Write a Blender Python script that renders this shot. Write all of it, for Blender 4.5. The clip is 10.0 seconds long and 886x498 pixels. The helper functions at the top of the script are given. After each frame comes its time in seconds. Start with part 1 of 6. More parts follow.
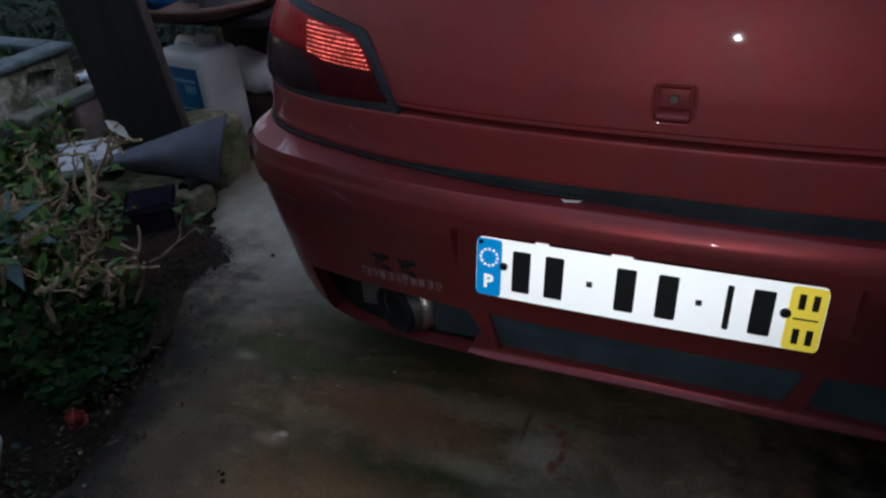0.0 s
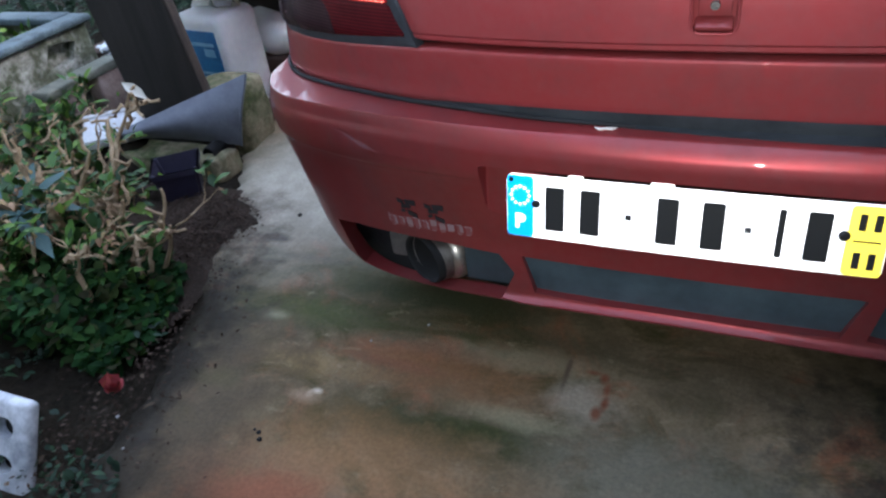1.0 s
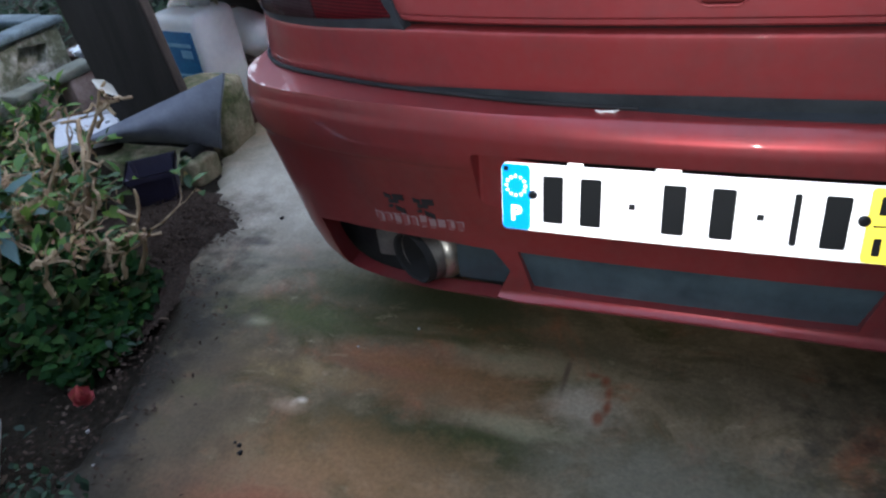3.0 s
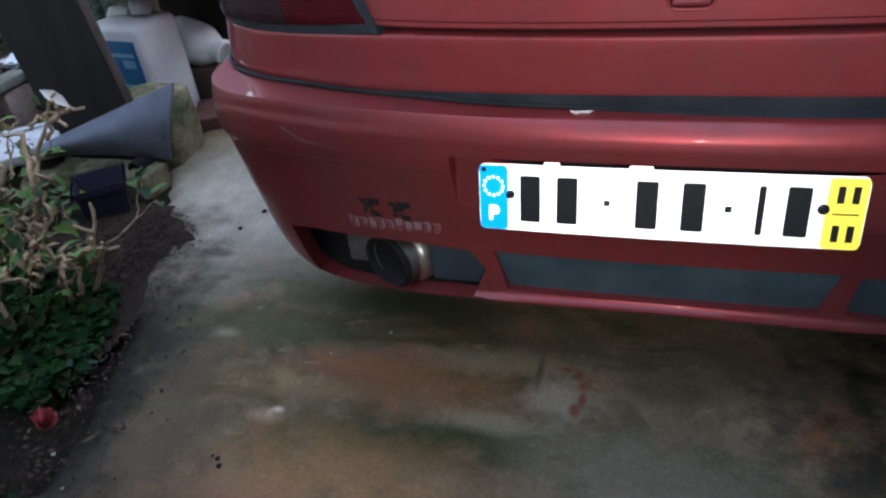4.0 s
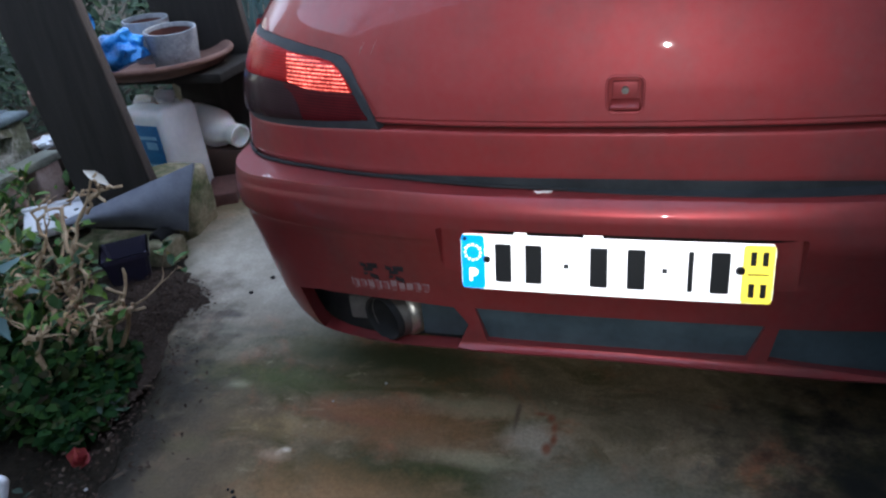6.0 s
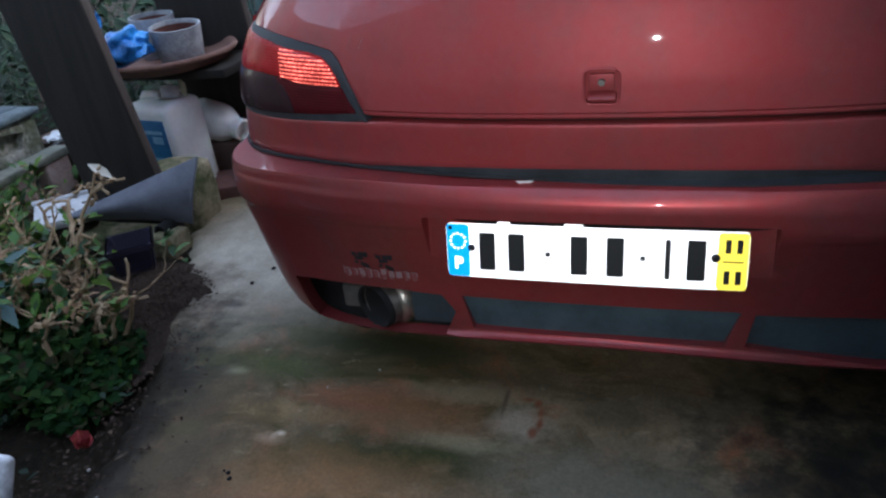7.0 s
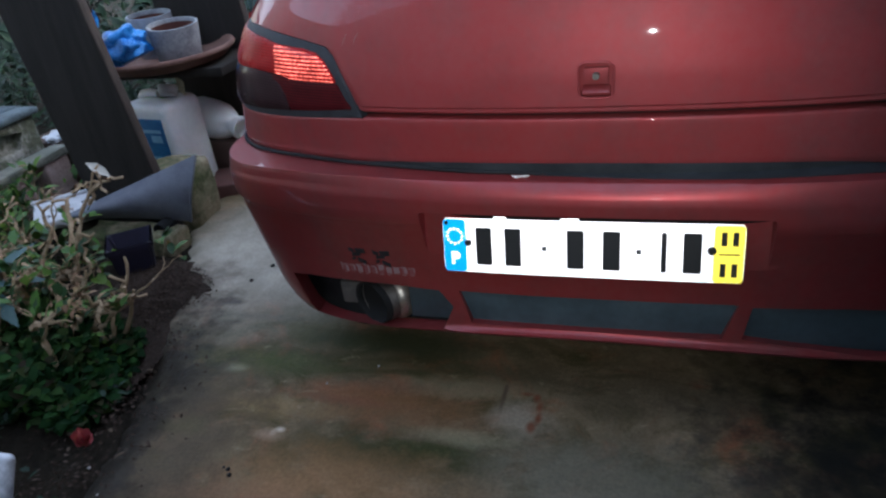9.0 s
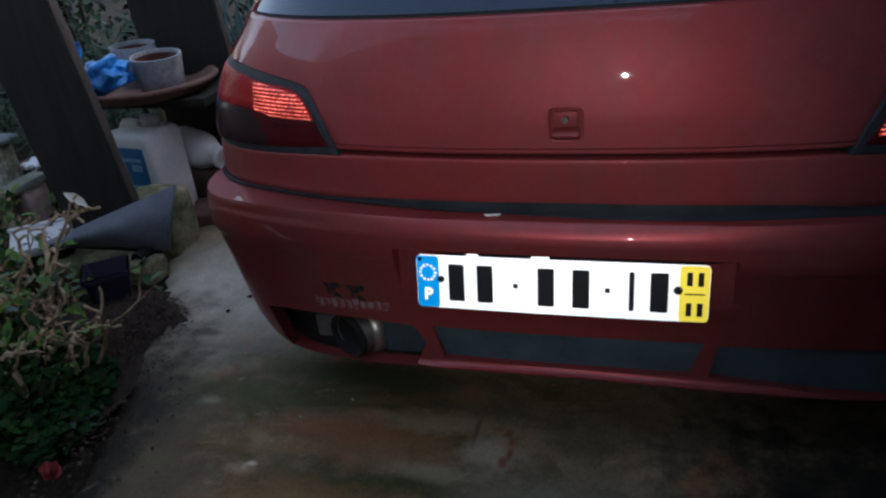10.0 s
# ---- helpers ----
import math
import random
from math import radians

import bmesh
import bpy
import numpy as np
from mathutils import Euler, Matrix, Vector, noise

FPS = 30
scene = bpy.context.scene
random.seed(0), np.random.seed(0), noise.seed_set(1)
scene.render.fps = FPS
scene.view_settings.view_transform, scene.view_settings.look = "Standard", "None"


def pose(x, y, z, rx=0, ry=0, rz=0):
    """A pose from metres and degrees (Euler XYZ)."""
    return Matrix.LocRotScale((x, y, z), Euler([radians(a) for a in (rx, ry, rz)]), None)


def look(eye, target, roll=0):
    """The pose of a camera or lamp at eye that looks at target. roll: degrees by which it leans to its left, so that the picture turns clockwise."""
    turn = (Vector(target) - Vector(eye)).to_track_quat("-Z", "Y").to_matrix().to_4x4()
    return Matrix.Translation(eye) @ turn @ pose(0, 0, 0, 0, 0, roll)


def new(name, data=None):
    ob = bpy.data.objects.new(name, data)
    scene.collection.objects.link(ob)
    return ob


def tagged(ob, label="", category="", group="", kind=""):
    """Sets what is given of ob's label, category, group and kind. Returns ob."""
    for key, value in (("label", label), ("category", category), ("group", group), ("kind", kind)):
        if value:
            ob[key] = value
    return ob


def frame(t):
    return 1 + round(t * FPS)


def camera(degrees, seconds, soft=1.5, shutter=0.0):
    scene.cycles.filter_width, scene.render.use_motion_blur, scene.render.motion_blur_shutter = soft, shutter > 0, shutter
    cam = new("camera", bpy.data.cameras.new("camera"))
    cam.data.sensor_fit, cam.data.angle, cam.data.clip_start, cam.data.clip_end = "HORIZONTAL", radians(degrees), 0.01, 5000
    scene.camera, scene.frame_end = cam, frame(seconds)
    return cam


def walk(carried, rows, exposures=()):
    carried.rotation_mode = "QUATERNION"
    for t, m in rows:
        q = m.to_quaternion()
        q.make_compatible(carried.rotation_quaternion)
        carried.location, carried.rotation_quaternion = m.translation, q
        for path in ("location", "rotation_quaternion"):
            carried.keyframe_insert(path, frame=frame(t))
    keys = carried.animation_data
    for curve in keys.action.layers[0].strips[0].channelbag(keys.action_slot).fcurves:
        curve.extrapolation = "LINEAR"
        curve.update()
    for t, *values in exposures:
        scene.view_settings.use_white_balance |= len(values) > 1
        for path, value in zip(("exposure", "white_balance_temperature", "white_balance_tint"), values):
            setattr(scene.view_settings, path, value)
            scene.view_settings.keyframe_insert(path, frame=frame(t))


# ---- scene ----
cam = camera(64.1, 10.0, soft=2.4)
PATH = [
    (0, (0.078, -0.92, 1.052), (-0.592, 0.632, -0.016), -3.8),
    (0.5, (0.093, -0.934, 1.034), (-0.637, 0.565, -0.07), -6.0),
    (1, (0.072, -0.896, 0.988), (-0.675, 0.57, -0.15), -8.5),
    (1.5, (0.057, -0.868, 0.958), (-0.696, 0.607, -0.163), -8.4),
    (2, (0.059, -0.857, 0.945), (-0.703, 0.62, -0.167), -9.4),
    (2.5, (0.055, -0.851, 0.929), (-0.712, 0.624, -0.183), -9.1),
    (4, (-0.017, -0.899, 0.937), (-0.561, 0.668, -0.181), -6.9),
    (4.5, (-0.038, -0.922, 0.954), (-0.592, 0.672, -0.119), -8.0),
    (5, (-0.029, -0.986, 0.997), (-0.462, 0.697, 0.007), -6.4),
    (5.5, (0.011, -1.04, 1.019), (-0.483, 0.652, 0.075), -6.0),
    (7, (0.115, -1.099, 1.029), (-0.465, 0.561, 0.077), -6.9),
    (7.5, (0.123, -1.101, 1.026), (-0.464, 0.558, 0.077), -7.0),
    (8, (0.126, -1.102, 1.025), (-0.467, 0.549, 0.065), -7.2),
    (8.5, (0.124, -1.102, 1.028), (-0.475, 0.55, 0.072), -7.6),
    (9, (0.125, -1.099, 1.026), (-0.46, 0.555, 0.067), -7.5),
    (9.5, (0.136, -1.098, 1.027), (-0.429, 0.575, 0.088), -7.0),
    (10, (0.148, -1.103, 1.047), (-0.395, 0.601, 0.152), -6.0),
]
STOPS = [(0.0, 0.28), (0.5, 1.45), (1.0, 2.22), (2.5, 2.12), (4.0, 1.88), (4.5, 1.88), (5.5, 1.98), (7.0, 1.64), (8.0, 1.64), (9.0, 1.62), (9.5, 1.57), (10.0, 0.76)]
EXPO = [(t, stops + 0.05, 6450, 9) for t, stops in STOPS]
walk(cam, [(t, look(eye, target, roll)) for t, eye, target, roll in PATH], EXPO)

# ---- light: late dusk sky, a trace of low sun glow, and the torch held beside the lens ----
world = bpy.data.worlds.new("dusk")
scene.world = world
world.use_nodes = True
wn, wl = world.node_tree.nodes, world.node_tree.links
sky = wn.new("ShaderNodeTexSky")
sky.sky_type, sky.sun_disc = "NISHITA", False
sky.sun_elevation, sky.sun_rotation = radians(32), radians(60)
haze = wn.new("ShaderNodeHueSaturation")  # an overcast sky: paler than the clear one
haze.inputs["Saturation"].default_value = 0.72
wl.new(sky.outputs["Color"], haze.inputs["Color"])
wl.new(haze.outputs["Color"], wn["Background"].inputs["Color"])
wn["Background"].inputs["Strength"].default_value = 0.255

sun = new("sun", bpy.data.lights.new("sun", "SUN"))
sun.data.energy, sun.data.angle, sun.data.color = 0.5, radians(20), (1.0, 0.95, 0.9)
sun.matrix_world = look((8.66 * math.cos(radians(32)), 5.0 * math.cos(radians(32)), 10 * math.sin(radians(32))), (0, 0, 0))

torch = new("phone_torch", bpy.data.lights.new("phone_torch", "SPOT"))
torch.data.energy, torch.data.shadow_soft_size, torch.data.color = 10.0, 0.003, (0.92, 0.96, 1.0)
torch.data.spot_size, torch.data.spot_blend = radians(60), 1.0
TORCH_AT = (0.12, -1.08, 1.02)
torch.matrix_world = look(TORCH_AT, (-0.05, 0.0, 0.68))


# ---- materials ----
class Mat:
    """A small wrapper round a node material with a Principled surface."""

    def __init__(self, name, base=(0.5, 0.5, 0.5), rough=0.6, metal=0.0, spec=0.5):
        self.m = bpy.data.materials.new(name)
        self.m.use_nodes = True
        self.n, self.l = self.m.node_tree.nodes, self.m.node_tree.links
        self.p = self.n["Principled BSDF"]
        self.set("Base Color", (*base, 1)).set("Roughness", rough).set("Metallic", metal).set("Specular IOR Level", spec)
        self.tc = self.n.new("ShaderNodeTexCoord")

    def set(self, key, value):
        self.p.inputs[key].default_value = value
        return self

    def link(self, key, out):
        self.l.new(out, self.p.inputs[key])
        return self

    def noise(self, scale, detail=6, rough=0.6, stretch=(1, 1, 1), distort=0.0, coords="Object"):
        mp = self.n.new("ShaderNodeMapping")
        mp.inputs["Scale"].default_value = stretch
        self.l.new(self.tc.outputs[coords], mp.inputs["Vector"])
        t = self.n.new("ShaderNodeTexNoise")
        for key, value in (("Scale", scale), ("Detail", detail), ("Roughness", rough), ("Distortion", distort)):
            t.inputs[key].default_value = value
        self.l.new(mp.outputs["Vector"], t.inputs["Vector"])
        return t.outputs["Fac"]

    def ramp(self, fac, stops):
        r = self.n.new("ShaderNodeValToRGB")
        e = r.color_ramp.elements
        while len(e) < len(stops):
            e.new(0.5)
        for k, (at, c) in zip(e, stops):
            k.position = at
            k.color = (*c, 1) if not isinstance(c, (int, float)) else (c, c, c, 1)
        self.l.new(fac, r.inputs["Fac"])
        return r.outputs["Color"]

    def mix(self, fac, a, b, how="MIX"):
        x = self.n.new("ShaderNodeMix")
        x.data_type, x.blend_type = "RGBA", how
        for key, v in ((0, fac), (6, a), (7, b)):
            if isinstance(v, (int, float)):
                x.inputs[key].default_value = v
            elif isinstance(v, tuple):
                x.inputs[key].default_value = (*v, 1)
            else:
                self.l.new(v, x.inputs[key])
        return x.outputs[2]

    def math(self, op, a, b=0.0):
        x = self.n.new("ShaderNodeMath")
        x.operation = op
        for key, v in ((0, a), (1, b)):
            if isinstance(v, (int, float)):
                x.inputs[key].default_value = v
            else:
                self.l.new(v, x.inputs[key])
        return x.outputs[0]

    def blob(self, x, y, rx, ry, ragged=0.5, scale=14):
        """A ragged patch of stain, shade or haze colour round (x, y) on the ground: 1 inside, 0 outside."""
        sep = self.n.new("ShaderNodeSeparateXYZ")
        self.l.new(self.tc.outputs["Object"], sep.inputs[0])
        dx = self.math("DIVIDE", self.math("SUBTRACT", sep.outputs[0], x), rx)
        dy = self.math("DIVIDE", self.math("SUBTRACT", sep.outputs[1], y), ry)
        d = self.math("SQRT", self.math("ADD", self.math("MULTIPLY", dx, dx), self.math("MULTIPLY", dy, dy)))
        d = self.math("ADD", d, self.math("MULTIPLY", self.math("SUBTRACT", self.noise(scale, 8, 0.65), 0.5), ragged * 2.4))
        return self.ramp(d, [(0.25, 1.0), (1.0, 0.0)])

    def bump(self, fac, depth, strength=1.0):
        b = self.n.new("ShaderNodeBump")
        b.inputs["Distance"].default_value, b.inputs["Strength"].default_value = depth, strength
        self.l.new(fac, b.inputs["Height"])
        self.l.new(b.outputs["Normal"], self.p.inputs["Normal"])
        return self


def worn(name, a, b, scale, rough, depth=0.002, metal=0.0, spec=0.5, stretch=(1, 1, 1), fine=8.0):
    """Two tones mixed at a coarse and a fine scale, with fine relief."""
    m = Mat(name, a, rough, metal, spec)
    coarse, grain = m.noise(scale, 5, 0.6, stretch), m.noise(scale * fine, 6, 0.65, stretch)
    f = m.math("ADD", m.math("MULTIPLY", coarse, 0.65), m.math("MULTIPLY", grain, 0.35))
    m.link("Base Color", m.ramp(f, [(0.36, a), (0.64, b)]))
    m.link("Roughness", m.ramp(grain, [(0.3, max(rough - 0.12, 0.02)), (0.7, min(rough + 0.12, 1))]))
    m.bump(grain, depth)
    return m


# car
def car_paint(name, rough, flake):
    """Dull red metallic paint under clear lacquer, with dirt and a haze-grey film in its colour."""
    p = Mat(name, (0.23, 0.018, 0.024), rough, flake, 0.13)
    _f, _g = p.noise(2.2, 6, 0.6), p.noise(60, 4, 0.6)
    _h, _st = p.noise(14, 8, 0.7), p.noise(5, 6, 0.65, (1, 1, 0.25))
    _col = p.mix(p.ramp(_f, [(0.4, 0.0), (0.75, 0.5)]), (0.280, 0.029, 0.032), (0.340, 0.052, 0.057))
    _dirt = p.ramp(p.math("ADD", p.math("MULTIPLY", _h, 0.5), p.math("MULTIPLY", _st, 0.5)), [(0.45, 0.0), (0.67, 0.5)])
    _col = p.mix(_dirt, _col, (0.12, 0.040, 0.040))
    # a grey film that paints veiling haze into the red, thicker in specks and streaks
    _veil = p.ramp(p.math("ADD", p.math("MULTIPLY", _st, 0.6), p.math("MULTIPLY", _g, 0.4)), [(0.35, 0.02), (0.68, 0.10)])
    p.link("Base Color", p.mix(_veil, _col, (0.30, 0.29, 0.29)))
    p.link("Coat Weight", p.ramp(_h, [(0.4, 0.75), (0.7, 0.5)]))
    p.link("Coat Roughness", p.ramp(p.math("ADD", p.math("MULTIPLY", _f, 0.6), p.math("MULTIPLY", _g, 0.4)), [(0.35, 0.020), (0.7, 0.034)]))
    p.bump(p.noise(900, 2, 0.5), 0.00004)
    return p


paint = car_paint("red_car_paint", 0.50, 0.30)
# same paint, made more metallic to deepen the bumper's light and dark
bumper_paint = car_paint("red_bumper_contrast_paint", 0.42, 0.58)
black_trim = worn("black_rubber_trim", (0.008, 0.009, 0.011), (0.02, 0.021, 0.024), 12, 0.7, 0.0004, spec=0.25)
# teal tone raised so the colour holds the haze over the grilles
dark_plastic = worn("hazy_teal_plastic", (0.022, 0.038, 0.048), (0.048, 0.075, 0.090), 9, 0.6, 0.0006)
bracket_grey = worn("dull_grey_metal", (0.05, 0.05, 0.05), (0.12, 0.115, 0.11), 25, 0.6, 0.0006)
inner_dark = Mat("shade_black_metal", (0.006, 0.006, 0.007), 0.9)
def moulded(name, dark, light, rough=0.22):
    """Lens plastic with fine ribs moulded behind its smooth face."""
    m = Mat(name, dark, rough, 0.0, 0.06)
    w = m.n.new("ShaderNodeTexWave")
    w.bands_direction, w.wave_profile = "Z", "SIN"
    w.inputs["Scale"].default_value, w.inputs["Distortion"].default_value = 60.0, 0.6
    m.l.new(m.tc.outputs["Object"], w.inputs["Vector"])
    f = m.math("ADD", m.math("MULTIPLY", w.outputs["Fac"], 0.45), m.math("MULTIPLY", m.noise(26, 5, 0.6), 0.75))
    m.link("Base Color", m.ramp(f, [(0.30, dark), (0.95, light)]))
    m.link("Roughness", m.ramp(m.noise(40, 5, 0.7), [(0.35, rough - 0.05), (0.7, rough + 0.06)]))
    return m


red_lens = moulded("red_lens", (0.24, 0.008, 0.010), (0.46, 0.022, 0.024), 0.3)
smoke_lens = moulded("smoked_lens", (0.020, 0.009, 0.011), (0.040, 0.020, 0.023))
deep_lens = moulded("dark_red_lens", (0.036, 0.005, 0.007), (0.095, 0.010, 0.013))
frame_rubber = worn("greyed_frame_rubber", (0.018, 0.021, 0.026), (0.04, 0.045, 0.054), 20, 0.6, 0.0004, spec=0.3)
lit_lens = Mat("lit_red_lens", (0.13, 0.006, 0.006), 0.3, 0.0, 0.3)
_w = lit_lens.n.new("ShaderNodeTexWave")
_w.bands_direction, _w.wave_profile = "Z", "SIN"
_w.inputs["Scale"].default_value, _w.inputs["Distortion"].default_value = 46.0, 0.0
lit_lens.l.new(lit_lens.tc.outputs["Object"], _w.inputs["Vector"])
_k = lit_lens.ramp(_w.outputs["Fac"], [(0.66, (0.10, 0.003, 0.004)), (0.97, (1.0, 0.18, 0.14))])
_p = lit_lens.ramp(lit_lens.noise(300, 2, 0.5, (1, 1, 0.35)), [(0.40, 0.25), (0.60, 1.35)])
_q = lit_lens.ramp(lit_lens.noise(30, 3, 0.5), [(0.32, 0.45), (0.62, 1.1)])
lit_lens.link("Emission Color", lit_lens.mix(1.0, lit_lens.mix(1.0, _k, _p, "MULTIPLY"), _q, "MULTIPLY"))
lit_lens.set("Emission Strength", 1.15)
steel = worn("sooty_steel", (0.13, 0.125, 0.115), (0.27, 0.255, 0.24), 30, 0.48, 0.0003, 0.9)
bright_steel = worn("bright_worn_steel", (0.34, 0.32, 0.28), (0.62, 0.58, 0.52), 40, 0.36, 0.0003, 0.9)
# black for the exhaust's soot, and for shade painted into holes
soot_shade_black = Mat("soot_shade_black", (0.008, 0.008, 0.009), 0.95)
screw_black = Mat("black_plastic_cap", (0.01, 0.01, 0.012), 0.4)
decal_black = Mat("faded_black_decal", (0.012, 0.012, 0.016), 0.5)
decal_chrome = Mat("chrome_decal_film", (0.27, 0.17, 0.18), 0.5, 0.1)
decal_faded = Mat("faded_decal_film", (0.21, 0.055, 0.058), 0.55)
scuff_pink = Mat("faint_scuff", (0.33, 0.13, 0.13), 0.6)
# near-black for strips that paint the shade between bumper and body
shade_strip = worn("shade_strip_black", (0.013, 0.016, 0.019), (0.032, 0.038, 0.044), 16, 0.75, 0.0006, spec=0.25)
scratch_white = Mat("bared_primer", (0.7, 0.68, 0.66), 0.6)
rubber = worn("tyre_rubber", (0.012, 0.012, 0.012), (0.03, 0.03, 0.03), 20, 0.85, 0.001)
alloy = Mat("dull_alloy", (0.45, 0.45, 0.46), 0.4, 0.9)
glass_dark = Mat("sky_tinted_window_glass", (0.01, 0.012, 0.018), 0.05, 0.0, 0.9)
# blue tint puts the reflected sky's colour into the glass
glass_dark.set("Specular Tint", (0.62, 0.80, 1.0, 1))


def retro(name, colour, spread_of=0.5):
    """Retroreflective sheeting, imitated by a gloss whose normals all point at the torch's fixed place."""
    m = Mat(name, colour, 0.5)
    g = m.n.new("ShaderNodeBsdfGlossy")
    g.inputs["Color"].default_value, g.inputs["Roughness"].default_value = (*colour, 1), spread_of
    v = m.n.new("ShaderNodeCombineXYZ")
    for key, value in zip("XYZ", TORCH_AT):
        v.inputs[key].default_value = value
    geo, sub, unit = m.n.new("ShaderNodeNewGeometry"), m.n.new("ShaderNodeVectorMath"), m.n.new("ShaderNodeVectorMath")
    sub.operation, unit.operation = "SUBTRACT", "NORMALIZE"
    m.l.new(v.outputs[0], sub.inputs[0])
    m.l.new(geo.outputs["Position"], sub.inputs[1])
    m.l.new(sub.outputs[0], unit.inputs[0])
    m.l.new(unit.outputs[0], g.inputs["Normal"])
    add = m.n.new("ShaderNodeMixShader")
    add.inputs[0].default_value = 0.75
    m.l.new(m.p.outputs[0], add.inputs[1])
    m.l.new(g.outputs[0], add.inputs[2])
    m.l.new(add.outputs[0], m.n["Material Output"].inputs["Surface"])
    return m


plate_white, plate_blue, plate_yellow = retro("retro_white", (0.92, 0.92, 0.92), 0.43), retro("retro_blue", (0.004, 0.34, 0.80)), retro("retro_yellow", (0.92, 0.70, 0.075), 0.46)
plate_ink = Mat("plate_ink", (0.012, 0.013, 0.014), 0.5)

# place
wood_dark = worn("dark_stained_wood", (0.019, 0.017, 0.0155), (0.033, 0.029, 0.026), 5, 0.9, 0.002, stretch=(6, 6, 0.6), spec=0.25)
wood_edge = worn("worn_wood_edge", (0.03, 0.023, 0.02), (0.08, 0.06, 0.05), 8, 0.8, 0.002, stretch=(6, 6, 0.6))
wood_grey = worn("weathered_grey_wood", (0.10, 0.11, 0.09), (0.22, 0.22, 0.18), 6, 0.85, 0.002, stretch=(1, 6, 6))
wood_brown = worn("brown_wood", (0.045, 0.024, 0.017), (0.085, 0.046, 0.034), 6, 0.8, 0.002)
terracotta = worn("terracotta", (0.11, 0.050, 0.038), (0.21, 0.115, 0.09), 9, 0.8, 0.001)
terra_dark = worn("dark_terracotta", (0.06, 0.016, 0.012), (0.11, 0.035, 0.026), 9, 0.8, 0.001)
limed = worn("lime_crusted_clay", (0.17, 0.19, 0.21), (0.42, 0.45, 0.48), 14, 0.85, 0.001)
jug_white = worn("white_polyethylene", (0.68, 0.68, 0.67), (0.8, 0.8, 0.78), 6, 0.45, 0.0004)
jug_white.set("Subsurface Weight", 0.1)
cap_grey = worn("greyed_clear_plastic", (0.30, 0.32, 0.34), (0.5, 0.52, 0.54), 30, 0.4, 0.001)
tag_paper = worn("yellowed_paper", (0.42, 0.38, 0.26), (0.55, 0.5, 0.36), 20, 0.8, 0.0004)
label_blue = worn("blue_paper_label", (0.01, 0.08, 0.22), (0.03, 0.20, 0.36), 14, 0.5, 0.0002)
label_pale = worn("pale_blue_print", (0.15, 0.35, 0.5), (0.3, 0.5, 0.6), 20, 0.5, 0.0002)
blue_bag = worn("blue_polythene", (0.006, 0.12, 0.46), (0.03, 0.33, 0.82), 18, 0.3, 0.002)
sheet_grey = worn("grey_felt_sheet", (0.10, 0.11, 0.14), (0.15, 0.165, 0.20), 16, 0.85, 0.0006)
moss_stone = Mat("mossy_stone", (0.2, 0.18, 0.12), 0.9)
_a, _b = moss_stone.noise(9, 8, 0.7), moss_stone.noise(55, 6, 0.7)
moss_stone.link("Base Color", moss_stone.mix(moss_stone.ramp(_a, [(0.42, 0.0), (0.6, 1.0)]), moss_stone.ramp(_b, [(0.3, (0.16, 0.13, 0.075)), (0.7, (0.34, 0.29, 0.19))]), moss_stone.ramp(_b, [(0.3, (0.03, 0.045, 0.015)), (0.7, (0.09, 0.11, 0.035))])))
moss_stone.bump(_b, 0.006)
pot_plastic = worn("dark_purple_plastic", (0.012, 0.011, 0.025), (0.028, 0.025, 0.05), 12, 0.5, 0.0006)
white_foam = worn("white_foam_tray", (0.5, 0.5, 0.52), (0.66, 0.66, 0.67), 20, 0.7, 0.001)
white_plastic = worn("grubby_white_plastic", (0.22, 0.24, 0.27), (0.62, 0.64, 0.68), 7, 0.5, 0.0006)
plaster = Mat("mossy_white_plaster", (0.4, 0.4, 0.38), 0.9)
_pa, _pb = plaster.noise(7, 8, 0.7), plaster.noise(60, 6, 0.7)
_pc = plaster.ramp(_pb, [(0.3, (0.26, 0.26, 0.24)), (0.7, (0.52, 0.51, 0.48))])
plaster.link("Base Color", plaster.mix(plaster.ramp(_pa, [(0.38, 0.0), (0.52, 0.95)]), _pc, plaster.ramp(_pb, [(0.3, (0.03, 0.04, 0.02)), (0.7, (0.12, 0.13, 0.08))])))
plaster.bump(_pb, 0.004)
slate_blue = worn("blue_grey_slate", (0.022, 0.040, 0.050), (0.10, 0.14, 0.165), 12, 0.8, 0.002)
clay_pink = worn("pinkish_clay", (0.24, 0.16, 0.14), (0.44, 0.33, 0.30), 12, 0.9, 0.002)
foil = Mat("crumpled_foil", (0.6, 0.62, 0.66), 0.35, 0.6)
bark = worn("pale_dry_bark", (0.22, 0.145, 0.08), (0.45, 0.33, 0.21), 40, 0.85, 0.001)
brick_red = worn("old_red_brick", (0.06, 0.022, 0.017), (0.12, 0.05, 0.04), 14, 0.9, 0.003)
stone_grey = worn("grey_pebble", (0.2, 0.19, 0.18), (0.4, 0.38, 0.36), 30, 0.9, 0.001)


def leafy(name, stops, rough=0.5, spec=0.25):
    m = Mat(name, stops[0], rough, 0.0, spec)
    g = m.n.new("ShaderNodeNewGeometry")
    m.link("Base Color", m.ramp(g.outputs["Random Per Island"], [(i / max(len(stops) - 1, 1), c) for i, c in enumerate(stops)]))
    return m


